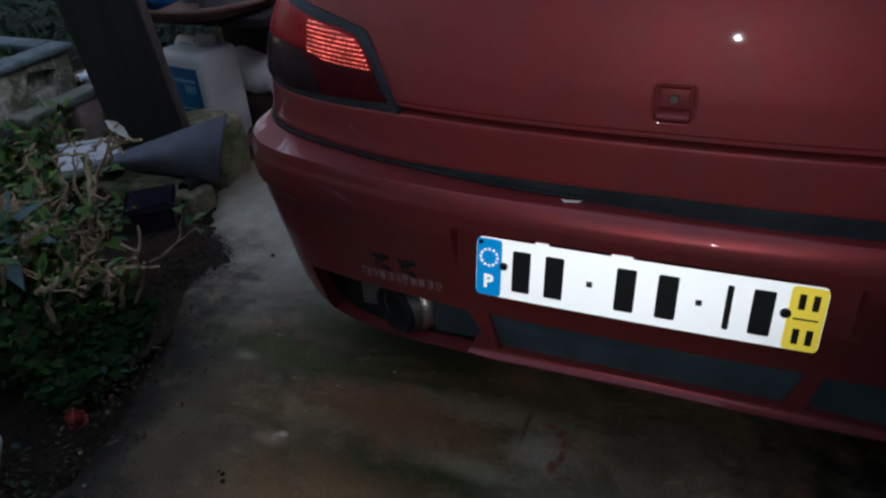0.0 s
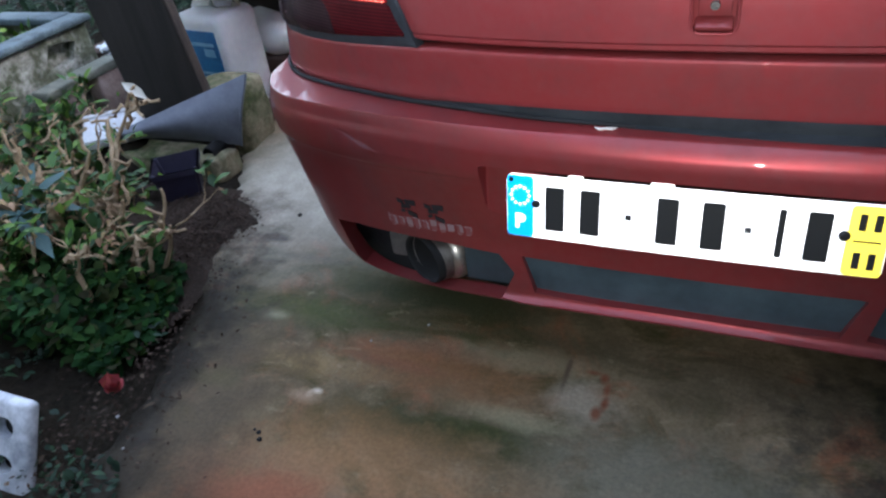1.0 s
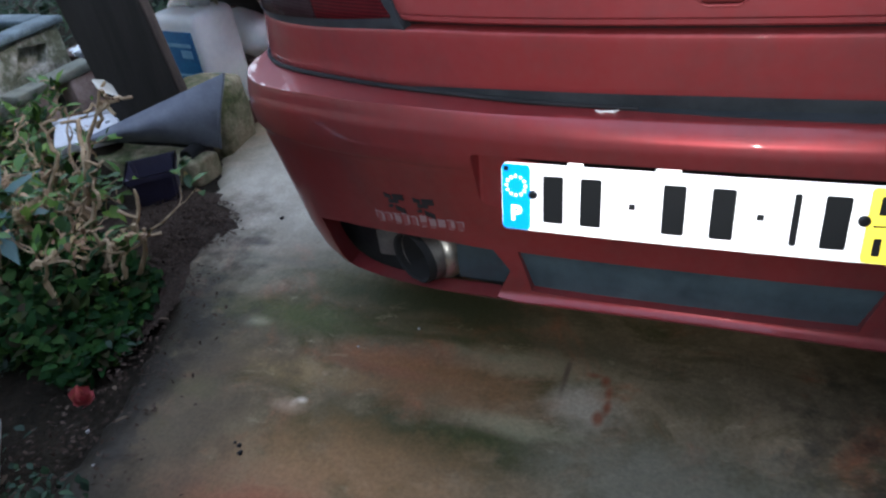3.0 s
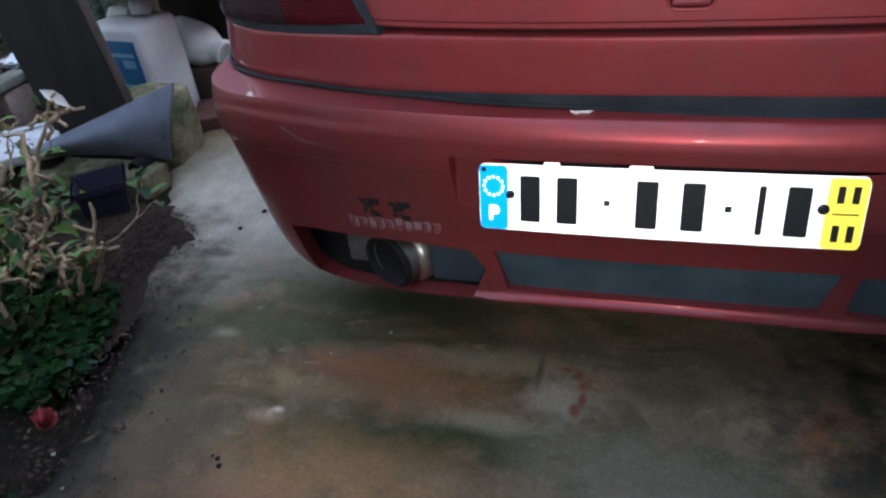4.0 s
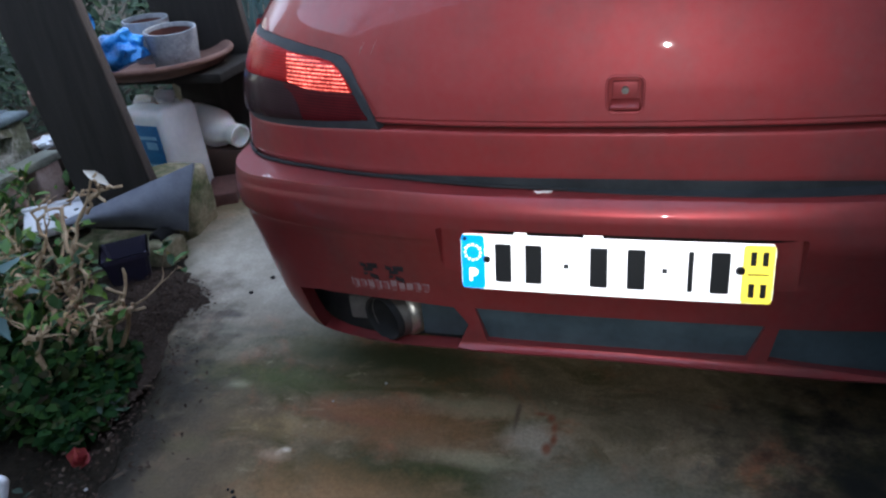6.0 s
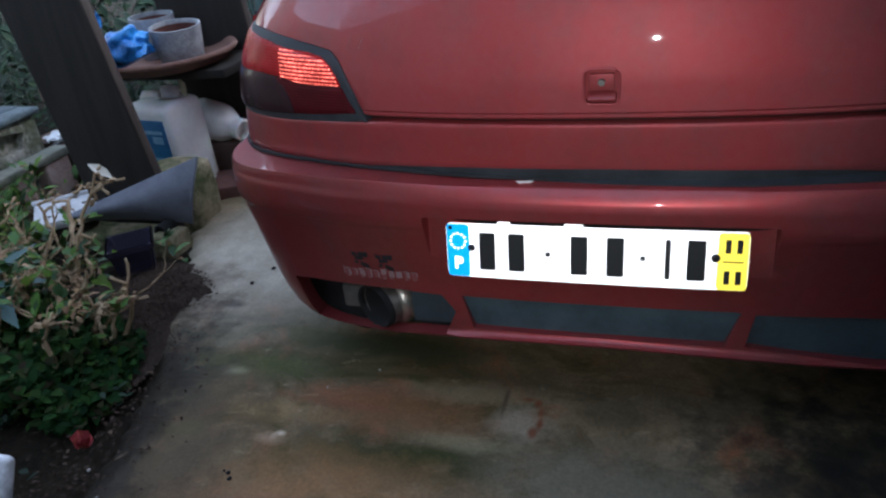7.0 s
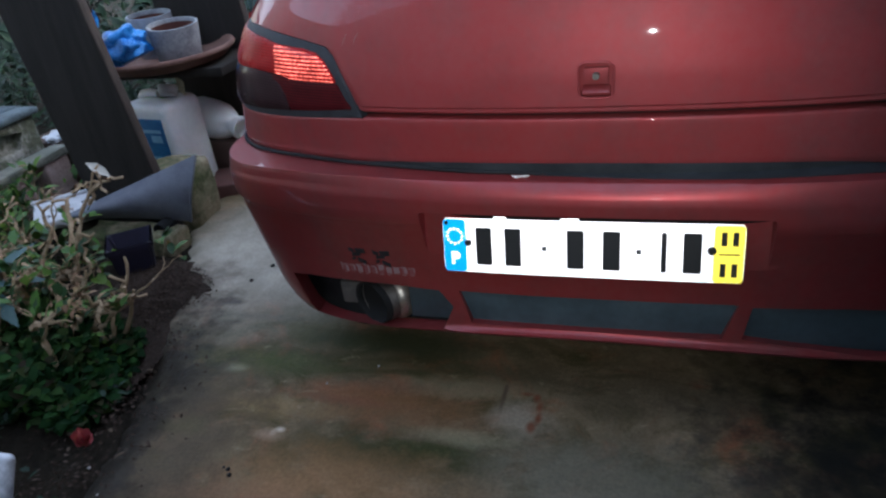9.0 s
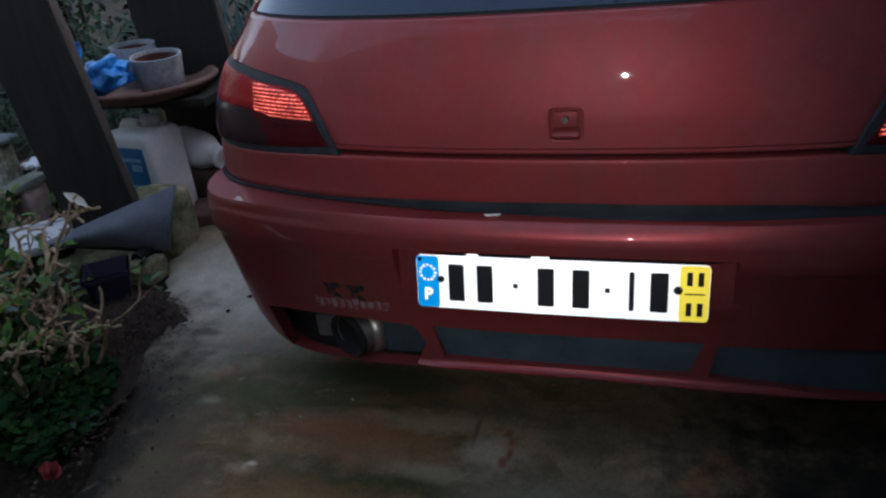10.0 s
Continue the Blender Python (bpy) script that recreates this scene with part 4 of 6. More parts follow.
        return Vector((x, interp(zz, BUMP_Y) - out + 0.33 * (1 - (1 - u**2.8) ** (1 / 2.8)), z))

    def decal(name, x0, x1, z0, z1, material, out=0.0012, slope=0.0):
        xs = spread(x0, x1, 3)
        f = [[on_bump(x, z + slope * (x - x0), out) for x in xs] for z in (z0, (z0 + z1) / 2, z1)]
        b = [[on_bump(x, z + slope * (x - x0), out - 0.003) for x in xs] for z in (z0, (z0 + z1) / 2, z1)]
        return part(name, grid_bm(f, b), material, bumper)

    # two worn dark marks, each of a few crossing strokes
    for x in (-0.480, -0.424):
        for dx, w, z0, h, sl in ((0.000, 0.013, 0.354, 0.009, -0.25), (0.016, 0.022, 0.351, 0.012, 0.10), (0.006, 0.020, 0.342, 0.008, 0.15), (0.018, 0.018, 0.330, 0.010, -0.35), (0.004, 0.009, 0.332, 0.006, 0.30)):
            decal("dark_decal", x + dx, x + dx + w, z0, z0 + h, decal_black, slope=sl)
    # below them a row of plain bars, of which little but the chrome edging is left
    x0, rng = -0.506, random.Random(12)
    for k in range(10):
        x = x0 + 0.0172 * k
        zb, tall = 0.296 + 0.075 * (x - x0), rng.uniform(0.017, 0.023)
        decal("chrome_bar", x, x + rng.uniform(0.010, 0.015), zb + tall, zb + tall + 0.0016, decal_chrome, 0.001, 0.075)
        decal("faded_bar", x + 0.0015, x + 0.0130, zb + 0.002, zb + tall - 0.001, decal_faded, 0.0008, 0.075)
        decal("chrome_bar", x + rng.uniform(0, 0.012), x + 0.0138, zb + rng.uniform(0.003, 0.010), zb + tall, decal_chrome, 0.0010, rng.uniform(-0.3, 0.3))
        if k % 3 != 1:
            decal("chrome_bar", x + 0.002, x + 0.0105, zb, zb + 0.001, decal_chrome, 0.001, 0.075)
    decal("chrome_bar", x0 - 0.003, x0 - 0.001, 0.302, 0.321, decal_chrome, 0.001)

    # upper body: window, sides, roof, bonnet, wheels
    zs, us = spread(0.868, 1.27, 12), spread(-1, 1, 40)
    f = [[on_body(XC + u * interp(z, BODY_W) * 0.90, z, -0.003) for u in us] for z in zs]
    b = [[on_body(XC + u * interp(z, BODY_W) * 0.90, z, -0.012) for u in us] for z in zs]
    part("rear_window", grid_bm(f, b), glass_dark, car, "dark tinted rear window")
    f = [[on_body(XC + u * interp(z, BODY_W) * 0.915, z, -0.005) for u in us] for z in (0.861, 0.866, 0.872)]
    b = [[on_body(XC + u * interp(z, BODY_W) * 0.915, z, -0.02) for u in us] for z in (0.861, 0.866, 0.872)]
    part("window_seal", grid_bm(f, b), black_trim, car, "black rubber window seal")

    def low_z(y):
        z = 0.20
        for yw in (0.72, 3.22):
            d = 0.34**2 - (y - yw) ** 2
            if d > 0:
                z = max(z, 0.29 + math.sqrt(d) * 0.95)
        return z

    for sign in (-1, 1):
        # quarter panel at the rear corner, beside the lamp and tailgate
        zs = spread(0.777, 0.862, 9)
        ts = spread(0, 1, 8)
        f, b = [], []
        for z in zs:
            w = interp(z, BODY_W)
            row = [XC + sign * w * (0.958 + 0.0415 * t) for t in ts]
            f.append([on_body(x, z, 0) for x in row])
            b.append([on_body(x, z, -0.02) for x in row])
        part("rear_pillar_foot", grid_bm(f, b), paint, car)
        # side of the body, with wheel arches
        ys = spread(0.43, 3.55, 78)
        f, b = [], []
        for k in range(19):
            rowf, rowb = [], []
            for y in ys:
                zl = low_z(y)
                zt = 0.862
                z = zl + (zt - zl) * k / 18
                w = interp(z, BODY_W) - (0.06 * max(0, (y - 2.9) / 0.65) ** 2)
                rowf.append((XC + sign * w, y, z))
                rowb.append((XC + sign * (w - 0.03), y, z))
            f.append(rowf), b.append(rowb)
        part("body_side", grid_bm(f, b), paint, car)
        # cabin side glass and roof rail
        f, b = [], []
        for z in spread(0.866, 1.27, 8):
            w = interp(z, BODY_W)
            y0 = interp(z, BODY_Y) + 0.43
            y1 = 2.75 - (z - 0.866) * 1.55
            f.append([(XC + sign * w, y, z) for y in spread(y0, y1, 20)])
            b.append([(XC + sign * (w - 0.012), y, z) for y in spread(y0, y1, 20)])
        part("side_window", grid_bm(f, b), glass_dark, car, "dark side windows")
        # rear roof pillar
        f, b = [], []
        for z in spread(0.866, 1.30, 10):
            w = interp(z, BODY_W)
            f.append([on_body(XC + sign * w * (0.915 + 0.0845 * t), z, 0.001) for t in spread(0, 1, 8)] + [Vector((XC + sign * w * 1.0005, interp(z, BODY_Y) + 0.46, z))])
            b.append([on_body(XC + sign * w * (0.915 + 0.0845 * t), z, -0.02) for t in spread(0, 1, 8)] + [Vector((XC + sign * (w - 0.02), interp(z, BODY_Y) + 0.46, z))])
        part("roof_pillar", grid_bm(f, b), paint, car)
        for yw in (0.72, 3.22):
            m = Matrix.Translation((XC + sign * 0.72, yw, 0.295)) @ Matrix.Rotation(radians(90) * sign, 4, "Y")
            wheel = part("wheel", lathe_bm([(0.19, -0.09), (0.27, -0.09), (0.292, -0.075), (0.295, 0.0), (0.292, 0.075), (0.27, 0.09), (0.19, 0.09), (0.185, 0.0), (0.19, -0.09)], 40, m), rubber, car, "black tyre on a dull alloy wheel")
            part("rim", lathe_bm([(0.0, 0.05), (0.05, 0.055), (0.08, 0.045), (0.16, 0.06), (0.188, 0.08), (0.188, -0.02), (0.0, -0.02)], 40, m), alloy, wheel)
    # roof, windscreen, bonnet and nose
    f, b = [], []
    for k in range(13):
        y = 0.44 + (2.12 - 0.44) * k / 12
        zc = 1.375 - 0.05 * (2 * k / 12 - 1) ** 2
        f.append([(XC + 0.575 * t, y, zc - 0.075 * abs(t) ** 3) for t in spread(-1, 1, 20)])
        b.append([(XC + 0.575 * t, y, zc - 0.03 - 0.075 * abs(t) ** 3) for t in spread(-1, 1, 20)])
    part("roof", grid_bm(f, b), paint, car)
    f = [[(XC + (0.56 + 0.16 * k / 8) * t, 2.12 + 0.66 * k / 8 + 0.10 * (1 - t * t), 1.31 - 0.43 * k / 8) for t in spread(-1, 1, 20)] for k in range(9)]
    b = [[(x, y + 0.0, z - 0.015) for x, y, z in row] for row in f]
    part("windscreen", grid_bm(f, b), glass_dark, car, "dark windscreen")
    f = [[(XC + 0.74 * t * (1 - 0.10 * (k / 8) ** 2), 2.74 + 1.02 * k / 8 + 0.10 * (1 - t * t), 0.885 - 0.14 * (k / 8) ** 2 - 0.03 * t * t) for t in spread(-1, 1, 20)] for k in range(9)]
    b = [[(x, y, z - 0.02) for x, y, z in row] for row in f]
    part("bonnet", grid_bm(f, b), paint, car)
    f = [[(XC + (0.80 - 0.06 * (z - 0.2)) * t, 3.55 + 0.33 * (1 - abs(t) ** 2.6) + 0.04 * math.sin((z - 0.2) * 5), z) for t in spread(-1, 1, 30)] for z in spread(0.20, 0.76, 10)]
    b = [[(x * 0.97, y - 0.04, z) for x, y, z in row] for row in f]
    part("front_bumper", grid_bm(f, b), paint, car)
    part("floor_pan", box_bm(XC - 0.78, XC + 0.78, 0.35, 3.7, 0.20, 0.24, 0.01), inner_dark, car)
    return car


build_car()


# ---- things beside the drive ----
def build_stand():
    stand = thing("plant_stand", "dark stained slab-legged wooden plant stand with one shelf", "plant stand")
    lean = Matrix.Translation((-1.63, 0.742, 0.0)) @ Matrix(((1, 0, -0.12, 0), (0, 1, 0, 0), (0, 0, 1, 0), (0, 0, 0, 1)))
    leg = part("leg", box_bm(-0.162, 0.150, -0.020, 0.022, -0.03, 0.98, 0.004, lean), wood_dark, stand, "dark stained plank leg", sharp=50)
    part("worn_edge", box_bm(0.1495, 0.1535, -0.015, 0.017, 0.06, 0.97, 0.001, lean), wood_edge, leg, "edge worn to bare wood")
    lean2 = Matrix.Translation((-1.58, 1.42, 0.0)) @ Matrix(((1, 0, -0.06, 0), (0, 1, 0, 0), (0, 0, 1, 0), (0, 0, 0, 1)))
    leg = part("leg", box_bm(-0.22, 0.165, -0.022, 0.022, -0.02, 0.98, 0.004, lean2), wood_dark, stand, "dark stained plank leg", sharp=50)
    part("worn_edge", box_bm(0.1645, 0.1685, -0.017, 0.017, 0.06, 0.97, 0.001, lean2), wood_edge, leg, "edge worn to bare wood")
    part("shelf", box_bm(-1.93, -1.40, 1.10, 1.40, 0.435, 0.468, 0.004), wood_dark, stand, "dark wooden shelf")
    part("crossbar", box_bm(-1.81, -1.75, 0.72, 1.45, 0.972, 1.01, 0.005), wood_dark, stand)


def build_saucer():
    bowl = thing("plant_saucer", "large terracotta saucer holding old pots on the shelf", "saucer")
    m = Matrix.Translation((-1.690, 1.20, 0.469))
    prof = [(0.0, 0.0), (0.19, 0.0), (0.225, 0.010), (0.250, 0.034), (0.258, 0.036), (0.260, 0.044), (0.254, 0.051), (0.240, 0.050), (0.228, 0.036), (0.205, 0.018), (0.18, 0.012), (0.0, 0.012)]
    part("dish", lathe_bm(prof, 48, m), terracotta, bowl, sharp=60)
    # rim band, a little paler
    rim = [(0.2595, 0.038), (0.2625, 0.044), (0.2575, 0.0535), (0.249, 0.0545), (0.2435, 0.052), (0.250, 0.0515), (0.2545, 0.0505), (0.259, 0.042)]
    part("rim", lathe_bm(rim + rim[:1], 48, m), terracotta, bowl, sharp=60)


def build_clay_pot(x, y, z, r, h, tilt, turn, label):
    pot = thing("clay_pot", label, "flower pot", group="old pots in the saucer")
    m = Matrix.Translation((x, y, z)) @ Matrix.Rotation(radians(tilt), 4, Vector((0.78, 0.62, 0))) @ Matrix.Rotation(radians(turn), 4, "Z")
    part("wall", lathe_bm([(r * 0.80, 0.0), (r * 0.86, 0.004), (r * 0.93, h * 0.5), (r, h * 0.94), (r, h), (r * 0.93, h), (r * 0.90, h * 0.92), (r * 0.82, h * 0.4), (r * 0.76, 0.012), (0.0, 0.012), (0.0, 0.0), (r * 0.80, 0.0)], 40, m), limed, pot, sharp=50)
    part("lining", lathe_bm([(r * 0.885, h * 0.90), (r * 0.80, h * 0.45), (0.0, h * 0.43), (0.0, h * 0.44), (r * 0.79, h * 0.46)], 40, m), terra_dark, pot, "dark reddish inside", sharp=50)


def build_bag():
    random.seed(5)
    bm = bmesh.new()
    bmesh.ops.create_icosphere(bm, subdivisions=4, radius=1.0)
    for v in bm.verts:
        p = v.co.copy()
        k = 1 + 0.45 * noise.noise(p * 1.6) + 0.16 * noise.noise(p * 4.3 + Vector((3, 1, 7))) + 0.10 * abs(noise.noise(p * 9))
        v.co = Vector((p.x * 0.115 * k, p.y * 0.07 * k, max(p.z * 0.065 * k, -0.045)))
    bm.transform(Matrix.Translation((-1.725, 1.03, 0.565)) @ Matrix.Rotation(radians(-20), 4, "Y"))
    bag = thing("plastic_bag", "crumpled blue plastic bag lying on the saucer", "bag")
    part("bag_body", bm, blue_bag, bag, sharp=60)
    # the tied neck standing up
    f = []
    for i in range(9):
        row = []
        for j in range(9):
            a, h = -0.03 + 0.06 * j / 8, 0.11 * i / 8
            row.append(Vector((-1.785 + a * (0.6 + 0.5 * i / 8), 0.975 + 0.014 * math.sin(j * 2.1 + i * 0.7), 0.60 + h + 0.008 * math.sin(j * 1.7))))
        f.append(row)
    part("bag_neck", grid_bm(f, [[p + Vector((0, 0.002, 0)) for p in row] for row in f]), blue_bag, bag, sharp=60)


def build_jerrycan():
    can = thing("jerrycan", "white plastic jerrycan with a blue label, standing under the shelf", "jerrycan")
    m = Matrix.Translation((-1.70, 1.10, -0.012)) @ Matrix.Rotation(radians(80), 4, "Z") @ Matrix.Diagonal((0.93, 0.93, 1, 1))
    body = box_bm(-0.10, 0.10, -0.12, 0.12, 0.0, 0.375, 0.028, seg=4)
    for v in body.verts:
        if v.co.z > 0.34:
            v.co.z += 0.03 * (1 - min(abs(v.co.x) / 0.10, 1)) - 0.006
        v.co.x *= 1 + 0.02 * math.sin(v.co.z * 20)
    body.transform(m)
    part("can_body", body, jug_white, can, sharp=50)
    bm = bmesh.new()
    tube_into(bm, [m @ Vector(p) for p in ((0.0, 0.105, 0.374), (0.0, 0.085, 0.392), (0.0, 0.04, 0.396), (0.0, 0.0, 0.392), (0.0, -0.015, 0.372))], [0.012, 0.014, 0.015, 0.014, 0.012], 10)
    part("handle", bm, jug_white, can, sharp=60)
    cap = lathe_bm([(0.0, 0.036), (0.034, 0.036), (0.038, 0.031), (0.038, 0.010), (0.033, 0.006), (0.033, -0.006), (0.0, -0.006)], 28, m @ Matrix.Translation((0.0, -0.060, 0.392)) @ Matrix.Rotation(radians(14), 4, "Y"))
    part("cap", cap, cap_grey, can, "greyed screw cap", sharp=40)
    bm = box_bm(-0.03, 0.03, -0.001, 0.001, 0.0, 0.055, 0.0, m @ Matrix.Translation((0.045, -0.085, 0.385)) @ Matrix.Rotation(radians(70), 4, "Z") @ Matrix.Rotation(radians(-12), 4, "Y"))
    part("tag", bm, tag_paper, can, "yellowed paper tag", smooth=False)
    face = Matrix.Translation((-0.1015, 0, 0))
    part("label", box_bm(-0.003, 0.001, -0.088, 0.085, 0.10, 0.325, 0.001, m @ face), label_blue, can, "blue printed label")
    for z0, z1, y0, y1 in ((0.272, 0.284, -0.07, 0.05), (0.235, 0.262, -0.065, -0.01), (0.17, 0.178, -0.07, 0.06), (0.15, 0.158, -0.07, 0.03), (0.115, 0.135, 0.0, 0.06)):
        part("print_bar", box_bm(-0.0045, -0.0025, y0, y1, z0, z1, 0.0, m @ face), label_pale, can, smooth=False)


def build_bottle():
    bottle = thing("plastic_bottle", "empty white plastic bottle lying on its side on a wooden block", "bottle")
    m = Matrix.Translation((-1.675, 1.31, 0.218)) @ Matrix.Rotation(radians(-20), 4, "Z") @ Matrix.Rotation(radians(97), 4, "Y")
    prof = [(0.0, -0.04), (0.065, -0.04), (0.076, -0.03), (0.078, 0.06), (0.075, 0.10), (0.060, 0.135), (0.046, 0.158), (0.039, 0.172), (0.038, 0.19), (0.044, 0.197), (0.045, 0.228), (0.037, 0.230), (0.034, 0.19), (0.0, 0.17)]
    part("bottle_body", lathe_bm(prof, 36, m), jug_white, bottle, sharp=50)
    block = thing("wooden_block", "brown wooden block on the ground under a bottle", "block")
    part("block_body", box_bm(-1.76, -1.425, 1.22, 1.40, -0.03, 0.138, 0.008), wood_brown, block, sharp=50)
    brick = thing("brick", "old red brick lying on the soil", "brick")
    part("brick_body", box_bm(-0.055, 0.055, -0.10, 0.10, -0.03, 0.045, 0.006, Matrix.Translation((-1.50, 1.10, 0.0)) @ Matrix.Rotation(radians(25), 4, "Z")), brick_red, brick, sharp=50)


def build_kerb_block():
    block = thing("edging_stone", "mossy stone block edging the planting bed", "stone block")
    bm = box_bm(-1.64, -1.425, 0.776, 0.925, -0.04, 0.205, 0.018, seg=3)
    bmesh.ops.subdivide_edges(bm, edges=bm.edges[:], cuts=5, use_grid_fill=True)
    for v in bm.verts:
        v.co += 0.009 * noise.noise_vector(v.co * 9) + 0.004 * noise.noise_vector(v.co * 30)
    part("stone_body", bm, moss_stone, block, sharp=60)
    kerb = thing("kerb_stone", "low mossy kerb stone lying in front of a stone block", "kerb stone")
    bm = box_bm(-1.96, -1.415, 0.590, 0.705, -0.04, 0.052, 0.014, seg=3)
    bmesh.ops.subdivide_edges(bm, edges=bm.edges[:], cuts=5, use_grid_fill=True)
    for v in bm.verts:
        v.co += 0.010 * noise.noise_vector(v.co * 8) + 0.004 * noise.noise_vector(v.co * 30)
    part("stone_body", bm, moss_stone, kerb, sharp=60)


def build_sheet():
    """A stiff grey sheet curled like a half funnel, leaning on the stone."""
    sheet = thing("grey_sheet", "curled stiff grey felt sheet leaning on a mossy stone", "sheet")
    tip = Vector((-1.93, 0.60, 0.075))
    f = []
    for i in range(21):
        t = i / 20
        # the open right-hand rim, from its upper end to its lower end
        rim = Vector((-1.322 - 0.078 * t ** 1.5, 0.722 - 0.03 * math.sin(t * math.pi) - 0.022 * t, 0.286 - 0.232 * t))
        row = []
        for j in range(25):
            s = j / 24
            p = tip.lerp(rim, s)
            belly = math.sin(s * math.pi) * math.sin(t * math.pi)
            p += Vector((0, -0.03 * belly, 0.010 * belly + 0.020 * math.sin(s * math.pi) * t))
            row.append(p)
        f.append(row)
    b = [[p + Vector((0.001, 0.006, -0.003)) for p in row] for row in f]
    part("sheet_body", grid_bm(f, b), sheet_grey, sheet, sharp=60)
    bm = bmesh.new()
    tube_into(bm, [row[-1] + Vector((0.001, 0.002, 0)) for row in f], [0.005] * len(f), 8)
    part("rolled_rim", bm, sheet_grey, sheet, sharp=60)
    # black plug added to stand for the dark hole below the sheet
    plug = thing("dark_hole_plug", "black plug added for the dark hole under a grey sheet", "pipe")
    part("plug_body", lathe_bm([(0.0, 0.012), (0.018, 0.012), (0.019, 0.0), (0.023, 0.0), (0.024, 0.004), (0.024, 0.07), (0.0, 0.07)], 20, Matrix.Translation((-1.470, 0.625, 0.056)) @ Matrix.Rotation(radians(-90), 4, "X")), soot_shade_black, plug, sharp=40)


def build_square_pot():
    pot = thing("square_pot", "dark purple square plastic plant pot on the soil", "plant pot")
    m = Matrix.Translation((-1.455, 0.470, -0.015)) @ Matrix.Rotation(radians(38), 4, "Z")
    bm = bmesh.new()
    loops = []
    for half, z in ((0.050, 0.0), (0.064, 0.110), (0.070, 0.110), (0.070, 0.126), (0.064, 0.126), (0.060, 0.112), (0.049, 0.03)):
        loops.append([bm.verts.new(m @ Vector((sx * half, sy * half, z))) for sx, sy in ((-1, -1), (1, -1), (1, 1), (-1, 1))])
    for a, b in zip(loops, loops[1:]):
        for k in range(4):
            bm.faces.new((a[k], a[(k + 1) % 4], b[(k + 1) % 4], b[k]))
    bm.faces.new(list(reversed(loops[0])))
    bmesh.ops.recalc_face_normals(bm, faces=bm.faces[:])
    bmesh.ops.bevel(bm, geom=[e for e in bm.edges if abs(e.verts[0].co.z - e.verts[1].co.z) > 0.012], offset=0.008, segments=3, affect="EDGES")
    part("pot_wall", bm, pot_plastic, pot, sharp=40)
    part("potting_soil", box_bm(-0.050, 0.050, -0.050, 0.050, 0.028, 0.040, 0.004, m), soil, pot)


def build_tray():
    tray = thing("foam_tray", "white foam tray with small drain holes on the soil", "tray")
    m = Matrix.Translation((-1.86, 0.650, 0.105)) @ Matrix.Rotation(radians(38), 4, "Z") @ Matrix.Rotation(radians(14), 4, "X")
    body = part("tray_body", box_bm(-0.10, 0.10, -0.065, 0.065, -0.018, 0.018, 0.006, m), white_foam, tray, sharp=50)
    part("tray_rim", box_bm(-0.105, 0.105, 0.058, 0.072, -0.02, 0.028, 0.004, m), white_foam, tray, sharp=50)
    holes = [lathe_bm([(0.0, -0.01), (0.009, -0.01), (0.009, 0.03), (0.0, 0.03)], 14, m @ Matrix.Translation((x, y, 0.006))) for x, y in ((-0.05, -0.03), (0.065, 0.01))]
    cut(body, holes)
    heap = thing("soil_heap", "small heap of dark soil under a tray", "soil")
    part("heap_body", mound(-1.86, 0.66, 0.19, 0.15, 0.115), soil, heap)


def mound(x, y, rx, ry, h, n=22):
    pts = []
    for i in range(9):
        r = i / 8
        pts.append([(x + rx * r * math.cos(a), y + ry * r * math.sin(a), -0.04 + (h + 0.03) * math.cos(r * math.pi / 2) ** 1.3 + 0.012 * noise.noise((x + rx * r * math.cos(a) * 40, y + ry * r * math.sin(a) * 40, i))) for a in (2 * math.pi * k / n for k in range(n + 1))])
    bm = grid_bm(pts)
    bmesh.ops.remove_doubles(bm, verts=bm.verts[:], dist=0.0005)
    return bm


